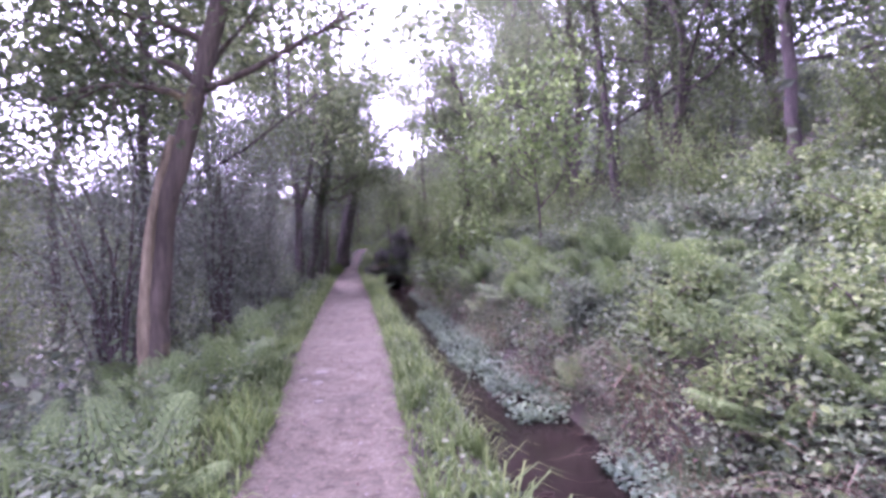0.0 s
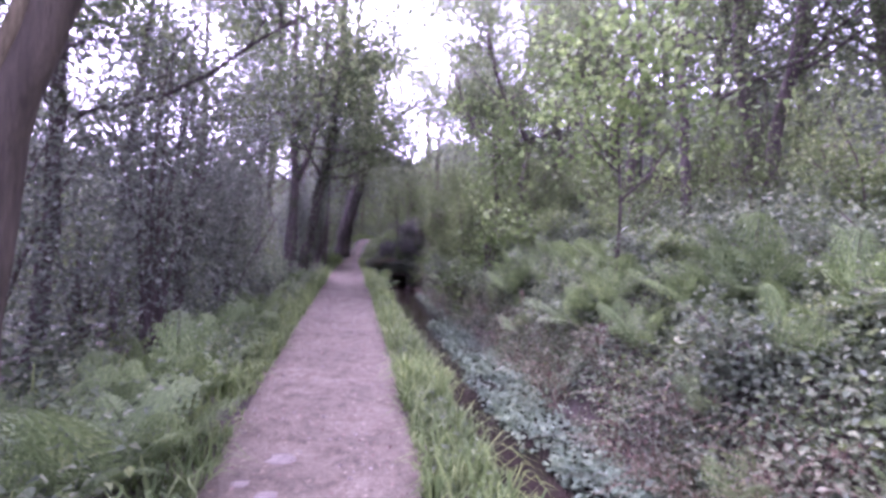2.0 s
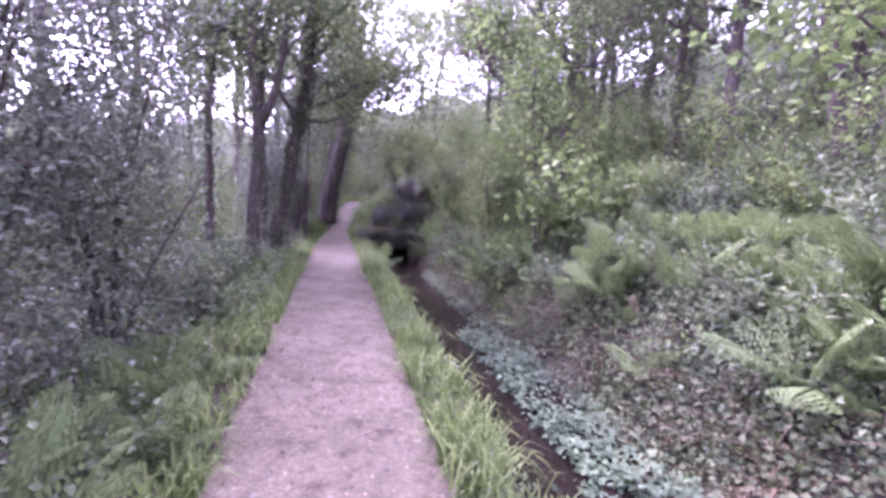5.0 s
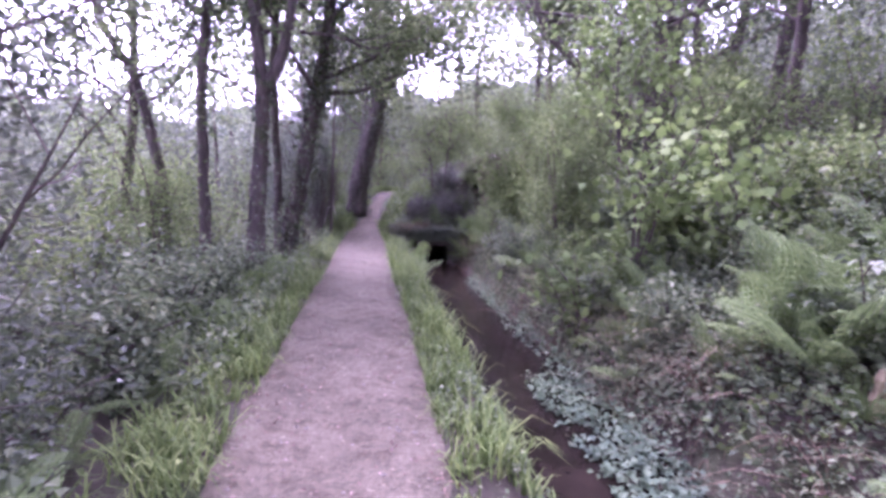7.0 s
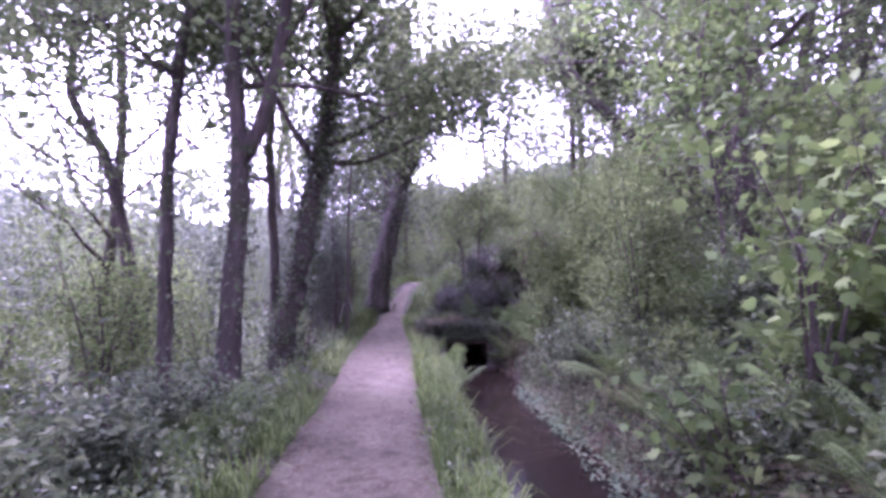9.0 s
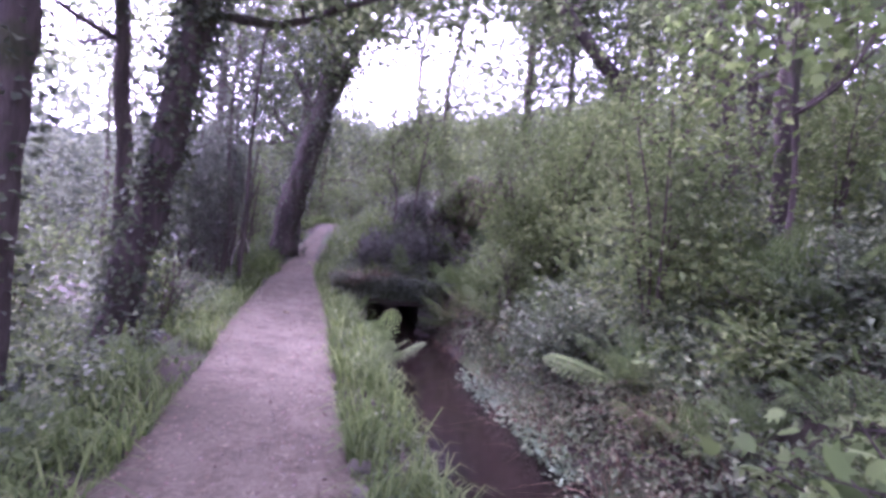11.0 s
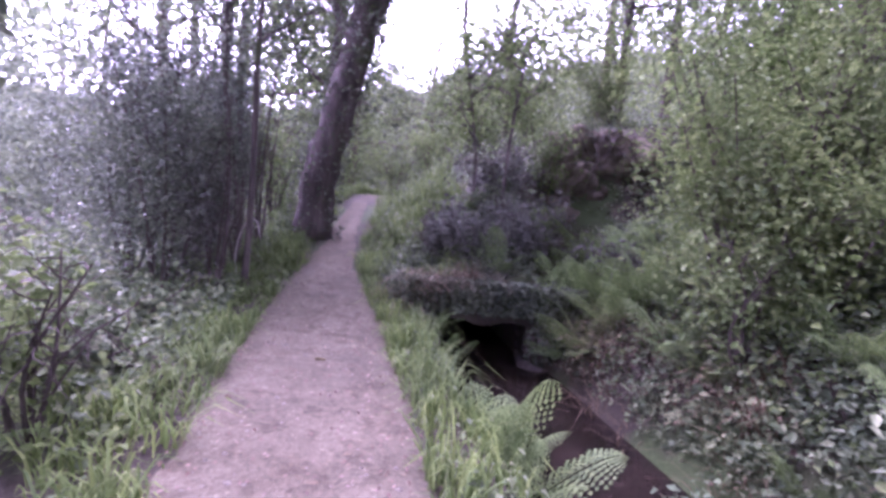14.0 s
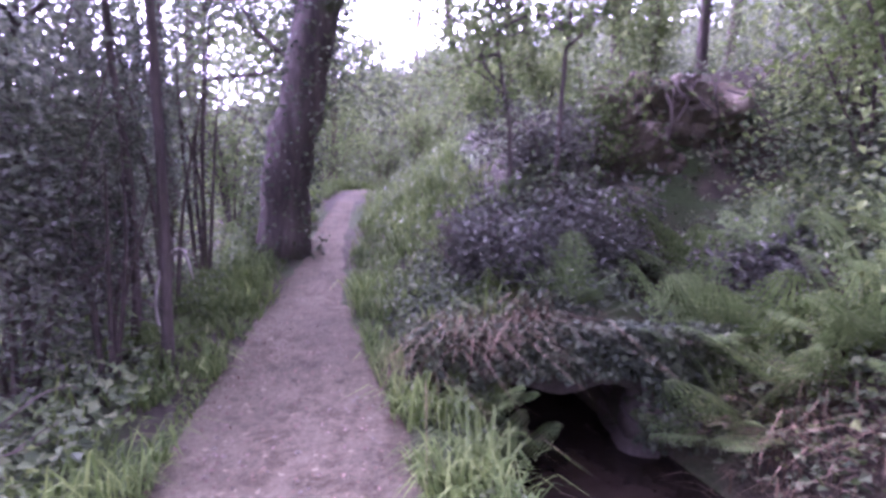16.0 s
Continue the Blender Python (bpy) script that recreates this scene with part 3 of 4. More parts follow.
# taller crooked oaks closing the lane further on
BACK_OAKS = [  # x, y, lean x, height, radius
    (-10.4, 31.0, 0.5, 15, 0.2), (-13.5, 35.5, 0.4, 16, 0.2), (2.4, 34.5, -1.2, 15, 0.2), (5.2, 29.0, -1.5, 15, 0.22), (8.2, 25.5, -1.4, 15, 0.2),
    (6.8, 36.0, -1.0, 16, 0.2), (10.5, 20.0, -1.4, 14, 0.2), (11.0, 30.5, -1.0, 15, 0.2), (10.2, 14.5, -1.2, 13, 0.18), (10.0, 8.5, -1.0, 12, 0.17), (-1.6, 40.5, -0.6, 14, 0.2),
    (-9.0, 41.0, 0.4, 16, 0.2),
]
for k, (x, y, ox, h, rad) in enumerate(BACK_OAKS):
    r = np.random.default_rng(160 + k)
    w = r.standard_normal((3, 2)) * 0.5
    tree((x, y), [(ox * 0.1 + w[0, 0] * 0.3, 0.1, h * 0.15), (ox * 0.35 + w[0, 0], w[0, 1], h * 0.4), (ox * 0.7 + w[1, 0], w[1, 1], h * 0.7), (ox + w[2, 0], w[2, 1], h)],
         rad, rad * 0.4, 260 + k, "tall crooked oak with spreading limbs and a broken crown", auto=13, span=(0.3, 1.0), limb_len=5.2, per=32, clusters=4, leaf=0.18, spread=0.55)

# bent oaks leaning out from the bank
tree((3.1, 24.1), [(0.05, 0, 0.7), (-0.1, -0.1, 1.5), (-0.8, -0.2, 2.4), (-1.9, -0.3, 3.4), (-2.9, -0.4, 4.5), (-3.6, -0.4, 6.5)], 0.24, 0.09, 31, "bent oak leaning out from the bank over the ditch", auto=9, ivy=250, per=65, span=(0.55, 1))
tree((2.0, 19.2), [(0.05, 0, 1.0), (0.0, 0.1, 2.0), (0.05, 0.1, 3.2), (-0.25, 0.1, 4.1), (-0.9, 0.1, 5.0), (-1.5, 0.1, 7)], 0.15, 0.07, 32, "crooked oak with a bent limb on the bank", auto=9, ivy=250, per=42, spread=0.65, limb_len=4.0)
tree((-5.05, 16.9), [(0.03, 0, 1.0), (0.08, 0, 2.0), (0.1, 0, 3.0), (0.0, 0, 4.5), (-0.1, 0, 7), (-0.1, 0.1, 9)], 0.15, 0.06, 34, "forked ivy-clad tree beside the path", limbs=[(0.5, [(0.42, 0, 3.7), (0.65, 0, 5), (0.8, 0, 7), (1.0, 0.2, 9)], 0.1)],
     auto=8, ivy=800, per=50, span=(0.55, 1))
tree((-5.15, 18.6), [(0.14, 0, 1.0), (0.34, 0, 2.0), (0.53, -0.05, 3.0), (0.7, -0.1, 4.0), (0.95, -0.2, 6), (1.05, -0.2, 9.5)], 0.17, 0.1, 35, "thick ivy-covered tree leaning towards the path", auto=9, ivy=3200, per=65, span=(0.4, 1))
tree((-7.7, 18.7), [(0.05, 0, 1.6), (-0.2, 0, 3.0), (-0.6, 0, 4.2), (-1.2, 0, 5.2), (-1.2, 0, 6.4), (-1.5, 0.2, 8.5)], 0.12, 0.05, 33, "slim crooked tree in the low wood", auto=8, per=55)

# ---- shrubs ----


def shrub(base, size, seed, label, leaf_m, stems=7, count=4000, leaf=0.06, shape="diamond", width=0.55, name="shrub", group="woodland shrubs", up=0.35, lift=0.15, category="shrub", hollow=0.5):
    """A bush: several bent stems with twigs, and leaves gathered round the twig ends."""
    r = np.random.default_rng(seed)
    bx, by = base
    thing = empty(name, (bx, by, float(ground(bx, by)) - 0.05), label, category, group)
    spots, parts = [], []
    for k in range(stems):
        a = r.uniform(0, 2 * np.pi)
        q = math.sqrt(r.uniform(0.05, 1))
        tip = np.array([math.cos(a) * size[0] * q, math.sin(a) * size[1] * q, size[2] * r.uniform(0.55, 1.0)])
        pts = spline([(0.05 * math.cos(a), 0.05 * math.sin(a), 0), tip * np.array([0.3, 0.3, 0.5]) + r.standard_normal(3) * 0.08, tip], 9)
        v, f = tube(pts, np.linspace(0.01 + 0.005 * size[2], 0.004, 9), 5, 0.03, r, False)
        mesh_ob("stem", v, f, M_TWIG, thing)
        for j in range(7):
            st, d = frac_frame(pts, r.uniform(lift + 0.1, 1.0))
            tw = branch(st, unit(d * 0.6 + r.standard_normal(3)), 0.3 * max(size) * r.uniform(0.5, 1.2), r, 0.05, 0.25, 4)
            parts.append(tube(tw, np.linspace(0.006, 0.002, 5), 3, 0, r, False))
            spots += [tw[1], tw[2], tw[3], tw[4]]
    v, f = join(parts)
    tagged(mesh_ob("brushwood", v, f, M_TWIG, thing), kind="stuff")
    spots = np.array(spots)
    pos = spots[r.integers(0, len(spots), count)] + r.standard_normal((count, 3)) * 0.11 * (max(size) ** 0.6)
    pos[:, 2] = np.maximum(pos[:, 2], 0.08)
    v, f = leaves(pos[clear(pos + np.array(thing.location))], leaf, r, up, width, shape)
    mesh_ob("foliage", v, f, leaf_m, thing)
    return thing


HOLLY = "dense dark holly bush with small glossy leaves"
for k, (x, y, sx, sy, h, n) in enumerate([(-4.6, 6.9, 1.2, 0.9, 4.2, 7000), (-3.9, 8.4, 0.9, 0.9, 4.5, 10000), (-5.6, 8.0, 1.2, 1.0, 3.6, 5000), (-4.4, 9.8, 1.0, 0.9, 4.2, 11000), (-4.2, 11.0, 1.1, 0.8, 3.6, 12000),
                                        (-6.6, 6.2, 1.2, 1.0, 3.5, 4500), (-6.2, 10.4, 1.2, 1.0, 3.2, 4500)]):
    shrub((x, y), (sx, sy, h), 300 + k, HOLLY, L_HOLLY, 9, n, 0.06, name="holly_bush")
for k, (x, y, sx, sy, h, n) in enumerate([(-6.3, 22.9, 0.9, 0.8, 3.4, 8500), (-5.95, 24.3, 0.6, 0.7, 3.2, 7000), (-7.2, 23.8, 1.0, 0.8, 3.3, 8000), (-5.75, 23.0, 0.5, 0.5, 2.2, 4500), (-6.1, 25.4, 0.6, 0.6, 3.6, 6500), (-6.9, 25.0, 0.8, 0.7, 4.0, 7500)]):
    shrub((x, y), (sx, sy, h), 320 + k, "tall dusky holly shrub beside the path", L_HOLLY if k != 3 else L_PURPLE, 6, n, 0.062, name="holly_bush")
for k, (x, y, sx, sy, h, n) in enumerate([(-7.0, 15.6, 1.2, 1.0, 1.8, 2500), (-8.5, 13.2, 1.3, 1.2, 2.2, 2800), (-9.5, 18.0, 1.5, 1.2, 2.4, 2800), (-7.5, 20.5, 1.2, 1.0, 2.0, 2500), 
                                        (-6.6, 27.8, 0.9, 0.9, 2.6, 3000),  (-8.8, 6.0, 1.4, 1.1, 2.4, 2500), (-10.8, 11.8, 1.5, 1.3, 2.6, 2600), (-5.9, 32.5, 1.2, 1.0, 2.6, 3000),
                                        (-7.2, 17.6, 1.0, 1.0, 2.8, 4000), (-8.8, 20.6, 1.5, 1.2, 3.6, 5000), (-10.5, 16.5, 1.6, 1.4, 3.6, 5000), (-7.6, 13.6, 1.2, 1.1, 2.6, 4000), (-11.5, 22, 1.8, 1.5, 4.2, 5000), (-9.8, 28.5, 1.8, 1.5, 4, 5000), (-12.5, 12, 1.8, 1.5, 4.2, 5000), (-12, 7, 1.8, 1.5, 4, 5000), (-12.5, 18.6, 1.8, 1.5, 4.4, 5000), (-9.2, 9.4, 1.5, 1.2, 3, 4000), (-3.3, 32.6, 1.2, 1.0, 2.4, 3000), (-2.2, 29.4, 1.0, 0.8, 1.6, 2500), (-5.2, 19.6, 0.6, 0.7, 1.1, 1200), (-4.6, 35.0, 1.6, 1.2, 2.6, 3000)]):
    shrub((x, y), (sx, sy, h), 340 + k, "loose pale green hazel shrub in the undergrowth", L_HAZEL, 8, n, 0.085, name="hazel_shrub")
for k, (x, y, sx, sy, h, n) in enumerate([(0.6, 15.4, 1.0, 0.6, 2.6, 600), (-0.05, 15.3, 0.6, 0.5, 1.3, 300), (1.3, 14.3, 0.8, 0.7, 1.6, 480)]):
    shrub((x, y), (sx, sy, h), 360 + k, "young sycamore with broad lobed leaves on the bank", L_SYC, 6, n, 0.12, "lobed", name="sycamore_sapling", category="sapling")
for k, (x, y, sx, sy, h, n) in enumerate([(0.2, 18.4, 1.2, 1.0, 2.6, 4200), (0.8, 20.0, 1.2, 1.0, 2.8, 4200), (-0.3, 20.8, 0.8, 0.8, 1.6, 2400), (2.2, 16.6, 1.3, 1.0, 2.6, 3200), (3.2, 12.8, 1.1, 1.0, 2.0, 2400),
                                        (4.8, 9.0, 1.2, 1.0, 1.9, 2400), (0.9, 24.2, 1.4, 0.9, 3.0, 4500), (1.8, 23.0, 1.2, 0.9, 2.6, 3600), (-1.4, 25.4, 0.6, 0.5, 1.5, 1500), (2.6, 19.0, 1.2, 1.0, 2.6, 3200),
                                        (4.2, 17.0, 1.4, 1.0, 2.6, 3000), (5.6, 12.6, 1.3, 1.1, 2.4, 2600), (4.6, 6.8, 1.0, 0.9, 1.2, 2500), (5.6, 4.4, 1.2, 1.0, 2.2, 3800), (7.0, 7.4, 1.4, 1.2, 2.6, 4200), (7.6, 10.8, 1.4, 1.2, 2.6, 4200), (6.6, 17.8, 1.5, 1.2, 3.0, 4200), (6.0, 22.2, 1.5, 1.2, 3.0, 4200), (3.6, 20.8, 1.2, 1.0, 2.6, 3800), (8.6, 15.4, 1.5, 1.3, 3.0, 4200), (2.9, 26.4, 1.4, 1.0, 2.8, 4200), (0.6, 28.2, 1.4, 1.0, 2.2, 3800), (8.8, 5.5, 1.5, 1.3, 3.2, 4200), (7.2, 2.4, 1.3, 1.2, 3.0, 4200), (2.0, 13.4, 0.9, 0.8, 1.2, 2200), (-1.0, 29.6, 1.1, 0.8, 1.8, 3000)]):
    shrub((x, y), (sx, sy, h), 380 + k, "hazel bush with layered pale green leaves on the bank", L_HAZEL, 5, n, 0.085, name="hazel_shrub", up=0.6)
for k, (x, y, sx, sy, h, n) in enumerate([(-0.45, 21.6, 0.8, 0.7, 2.3, 4200), (0.35, 22.0, 0.8, 0.7, 2.6, 3600), (-0.75, 20.9, 0.5, 0.5, 1.5, 1800)]):
    shrub((x, y), (sx, sy, h), 410 + k, "layered hazel bush leaning over the ditch", L_HAZEL, 6, n, 0.08, name="hazel_shrub", up=0.7, lift=0.2)
for k, (x, y, sx, sy, h, n) in enumerate([(-3.05, 23.95, 0.7, 0.5, 0.7, 3200), (-2.6, 23.7, 0.8, 0.5, 0.75, 3800), (-1.9, 23.9, 0.8, 0.6, 0.8, 3600), (-2.3, 24.6, 0.9, 0.6, 0.6, 3200), (-0.8, 23.2, 0.6, 0.5, 0.6, 1800)]):
    shrub((x, y), (sx, sy, h), 420 + k, "low dusky bramble thicket over the culvert", L_PURPLE, 10, int(n * 0.75), 0.065, name="bramble_thicket", lift=0.0)
for k, (x, y, ox, h) in enumerate([(-2.67, 24.6, -0.25, 2.2), (-2.25, 24.3, 0.25, 2.6)]):
    tree((x, y), [(0.02, 0, h * 0.3), (ox * 0.4, 0.05, h * 0.65), (ox, 0.1, h)], 0.028, 0.012, 440 + k, "thin sapling rising from the culvert bank", auto=6, span=(0.5, 1.0), limb_len=0.9, per=14, clusters=2, leaf=0.09,
         spread=0.2, leaf_m=L_HAZEL, category="sapling", name="sapling", group="saplings", flare=1.1)

tree((1.95, 9.9), [(0.02, 0, 1.2), (-0.05, 0.05, 2.4), (0.0, 0.1, 3.8)], 0.03, 0.012, 450, "young sycamore sapling with bright lobed leaves", auto=8, span=(0.4, 1.0), limb_len=1.3, per=18, clusters=2, leaf=0.085,
     spread=0.22, leaf_m=L_SYC, shape="lobed", category="sapling", name="sapling", group="saplings", flare=1.1)
tree((1.0, 17.8), [(0.02, 0, 1.2), (-0.1, 0.05, 2.4), (-0.2, 0.1, 3.8)], 0.03, 0.012, 455, "young sycamore sapling with bright lobed leaves", auto=8, span=(0.5, 1.0), limb_len=1.3, per=13, clusters=2, leaf=0.1,
     spread=0.22, leaf_m=L_SYC, shape="lobed", category="sapling", name="sapling", group="saplings", flare=1.1)
for x, y, ox, h, rad, sd in [(-5.5, 23.3, 0.1, 5.5, 0.045, 451), (-5.95, 23.7, -0.1, 5.0, 0.04, 452), (-6.65, 23.3, 0.25, 3.2, 0.045, 453), (-6.4, 25.2, 0.0, 6.0, 0.06, 454)]:
    tree((x, y), [(0.03, 0, h * 0.25), (ox * 0.5 - 0.05, 0.05, h * 0.6), (ox, 0.1, h)], rad, rad * 0.4, sd, "slim holly tree with a dark stem and small leaves", auto=8, span=(0.3, 1.0), limb_len=1.3, per=26, clusters=3, leaf=0.065,
         spread=0.3, leaf_m=L_HOLLY, category="tree", name="holly_tree", group="holly trees", flare=1.2)
v, f = tube(spline([(0, 0, -0.05), (-0.05, 0, 0.35), (0.05, 0, 0.72), (0.2, 0, 0.8), (0.27, 0, 0.55)], 14), np.linspace(0.015, 0.008, 14), 7, 0.05, rng)
dead = tagged(mesh_ob("dead_branch", v, f, M_STONE, smooth=True), "bleached dead branch arching out of the undergrowth", "branch")
dead.location = (-5.75, 23.75, float(ground(-5.75, 23.75)) + 0.02)

shrub((0.45, 23.3), (1.4, 0.9, 3.5), 460, "overhanging hazel with bright yellow-green leaves", L_SYC, 8, 5200, 0.085, name="hazel_shrub", up=0.65, lift=0.5)

for k, (x, y, sx, sy, h, n) in enumerate([(-3.95, 12.2, 0.7, 0.7, 0.9, 2600), (-4.35, 13.4, 0.8, 0.7, 0.9, 2600), (-4.65, 14.6, 0.8, 0.7, 0.8, 2400), (-4.9, 15.7, 0.7, 0.6, 0.8, 2200), (-5.45, 20.4, 0.7, 0.6, 0.7, 2000), (-5.9, 21.6, 0.8, 0.6, 0.7, 2000)]):
    shrub((x, y), (sx, sy, h), 470 + k, "low bramble bush with toothed green leaves beside the path", L_BRAMBLE, 8, n, 0.075, name="bramble_bush", lift=0.0)

r = np.random.default_rng(77)
for k in range(46):
    y, u = r.uniform(2.5, 19.3), r.uniform(3.1, 5.6)
    x = float(centre(y)) + u
    shrub((x, y), (r.uniform(0.5, 0.9), r.uniform(0.5, 0.9), r.uniform(0.4, 0.85)), 700 + k, "sprawling bramble bush on the ditch bank", L_BRAMBLE if k % 3 else L_HAZEL, 6, 1500, 0.075, name="bramble_bush", lift=0.0)

# ---- rock face on the bank ----
r = np.random.default_rng(5)
rock = empty("rock_outcrop", (-0.4, 25.75, 1.45), "pale crumbling rock outcrop among roots and ivy", "rock")
bm = lump(r, (1.1, 0.7, 1.35), 5, 0.12)
for w in bm.verts:
    q = w.co * 2.2
    w.co += Vector((0.12, -0.34, 0.1)) * (noise.noise(q) + 0.5 * noise.noise(q * 2.9) + 0.5 * abs(noise.noise(Vector((q.x * 0.6, q.y, q.z * 3.2)))))
    w.co += w.normal * (0.1 * noise.noise(q * 3.1) + 0.07 * noise.noise(q * 6.7) - 0.06 * abs(noise.noise(q * 4.3)))
me = bpy.data.meshes.new("rock_body")
bm.to_mesh(me)
bm.free()
me.materials.append(M_ROCK)
body = new("rock_body", me)
body.parent, body.location = rock, (0.1, 0.35, 0.2)
q = np.array([w.co[:] for w in me.vertices])
q = q[r.integers(0, len(q), 2600)] * 1.03 + np.array([0.1, 0.33, 0.2])
q = q[(np.sin(q[:, 0] * 4.1) * np.sin(q[:, 2] * 3.3 + 1) + r.uniform(-0.6, 0.6, len(q)) + 0.5 * q[:, 2]) > 0.25]
v, f = leaves(q, 0.07, r, 0.2, 0.8, "diamond", 0.7, np.array([[0, -0.5, 0]]))
mesh_ob("ivy", v, f, L_IVY, rock, "dark ivy hanging over the rock")
for k in range(16):
    a = r.uniform(-0.9, 1.1)
    pts = branch((a, -0.32 + 0.1 * a * a, r.uniform(0.9, 1.35)), (r.normal(0, 0.5), -0.35, -0.9), r.uniform(0.4, 1.0), r, 0.12, 0.2, 7)
    v, f = tube(pts, np.linspace(0.016, 0.005, 8), 5, 0.1, r)
    mesh_ob("root", v, f, M_TWIG, rock, smooth=True)
for k in range(40):
    a, b = r.uniform(-0.9, 1.0), r.uniform(-0.3, 1.3)
    stone("stone", (a, -0.26 + 0.26 * b + 0.1 * a * a, b), (r.uniform(0.08, 0.26), 0.2, r.uniform(0.05, 0.13)), r, M_ROCK, "", parent=rock, turn=r.uniform(-25, 25))

# ---- ferns ----


def frond_mesh(name, seed, length, n=15):
    r = np.random.default_rng(seed)
    s = np.linspace(0, 1, n + 3)
    arch = r.uniform(0.4, 0.62)
    spine = np.stack([length * np.sin(s * 1.25) / 0.95 * 0.85, 0.06 * length * np.sin(s * 2 + r.uniform(0, 3)), length * (arch * np.sin(s * 1.8))], axis=1)
    vs, fs = tube(spine, np.linspace(0.005, 0.0015, n + 3), 3, 0, r, False)
    vs = [vs]
    o = len(vs[0])
    for i in range(2, n + 2):
        t = unit(spine[min(i + 1, n + 2)] - spine[i - 1])
        side = unit(np.cross(t, (0, 0, 1.0)))
        nrm = np.cross(side, t)
        k = (i - 1) / (n + 1)
        ln = length * 0.24 * math.sin(math.pi * min(1, 0.18 + 0.86 * k) ** 0.8) * r.uniform(0.88, 1.08) + 0.012
        for sg in (-1, 1):
            d = unit(side * sg + t * 0.38 - nrm * 0.18)
            w = np.cross(d, nrm)
            m = 5
            for j in range(m):
                q = spine[i] + d * ln * (j + 0.3) / m - nrm * ln * 0.15 * ((j + 0.5) / m) ** 2
                lw = ln * 0.25 * (1 - 0.75 * j / m) + 0.004
                for s2 in (-1, 1):
                    tip = q + (w * s2 * 0.9 + d * 0.55) * lw
                    vs.append(np.array([q, q + d * ln / m * 0.85, tip]))
                    fs.append((o, o + 1, o + 2))
                    o += 3
    return np.vstack(vs), fs


FRONDS = []
for k in range(4):
    v, f = frond_mesh("frond", 500 + k, 0.62 + 0.09 * k)
    me = bpy.data.meshes.new("frond")
    me.from_pydata(v.tolist(), [], f)
    me.materials.append(L_FERN)
    FRONDS.append(me)


def fern(x, y, seed, size=1.0, n=8, label="green fern with arching fronds", z=None):
    r = np.random.default_rng(seed)
    thing = empty("fern", (x, y, (float(ground(x, y)) if z is None else z) - 0.02), label, "fern", "ferns")
    thing.rotation_euler = (r.normal(0, 0.12), r.normal(0, 0.12), r.uniform(0, 6.28))
    for k in range(n):
        ob = new("frond", FRONDS[int(r.integers(0, 4))])
        ob.parent = thing
        ob.matrix_basis = pose(0, 0, 0, r.uniform(-15, 15), r.uniform(-30, 12), 360 * k / n + r.uniform(-18, 18)) @ Matrix.Scale(size * r.uniform(0.7, 1.15), 4)
    return thing


r = np.random.default_rng(9)
seed = 600
for (y0, y1, u0, u1, n, s0, s1) in [(2.4, 6.5, -2.6, -0.95, 22, 0.6, 1.0), (6.5, 12.5, -1.9, -0.95, 20, 0.55, 0.9), (12.5, 22, -2.2, -1.0, 14, 0.5, 0.8), (22, 28, -1.6, -0.9, 5, 0.5, 0.7),
                                    (2.5, 14, 3.2, 5.2, 34, 0.5, 0.85), (10, 16, 4.2, 7.0, 12, 0.6, 0.95), (9, 18, 3.0, 4.3, 18, 0.45, 0.75), (14, 23.5, 3.1, 5.0, 20, 0.5, 0.85), (3, 10, 5, 8, 6, 0.6, 0.9),
                                    (2.2, 9, 2.9, 4.2, 16, 0.45, 0.75), (5, 12, 4.2, 6.5, 22, 0.7, 1.0), (12, 22, 2.9, 3.6, 14, 0.45, 0.7), (4, 13, 3.1, 4.6, 22, 0.8, 1.1), (12, 18, 3.2, 4.4, 14, 0.8, 1.1)]:
    for k in range(n):
        y, u = r.uniform(y0, y1), r.uniform(u0, u1)
        seed += 1
        fern(float(centre(y)) + u, y, seed, r.uniform(s0, s1), int(r.integers(6, 10)), z=float(ground(float(centre(y)) + u, y)) + (0.12 if s1 > 1.05 else 0))
for x, y, s in [(-2.64, 20.3, 0.7), (-2.55, 19.95, 0.6), (-3.15, 22.72, 0.5), (-1.4, 22.6, 0.7), (-1.15, 22.45, 0.75), (-0.85, 22.3, 0.65), (-1.75, 23.1, 0.7), (-1.3, 23.35, 0.8), (-1.2, 22.95, 0.7), (-2.95, 22.88, 0.45), (-3.2, 22.8, 0.5), (-2.4, 23.15, 0.6), (-1.5, 22.75, 0.6), (-1.0, 23.9, 0.8), (-0.6, 23.5, 0.7), (-1.6, 24.4, 0.7), (-0.5, 22.6, 0.6), (-0.1, 22.9, 0.7)]:
    seed += 1
    fern(x, y, seed, s * 1.3, 9, "large fern hanging beside the culvert", float(ground(x, y)) + 0.08)

# ---- grass, undergrowth and litter ----


def stuff(name, v, f, material, label, category):
    return tagged(mesh_ob(name, v, f, material), label, category, kind="stuff")


r = np.random.default_rng(21)


def tufts(n, y0, y1, ua, ub, per, size):
    """Clumped points for grass."""
    c = scatter(r, n, y0, y1, ua, ub)
    p = np.repeat(c, per, axis=0)
    p[:, :2] += r.standard_normal((len(p), 2)) * size
    p[:, 2] = ground(p[:, 0], p[:, 1]) - 0.015
    u = p[:, 0] - centre(p[:, 1])
    k = np.repeat(r.uniform(0.4, 1.5, n), per)
    keep = np.abs(u) > half(p[:, 1]) - 0.06
    return p[keep], k[keep]


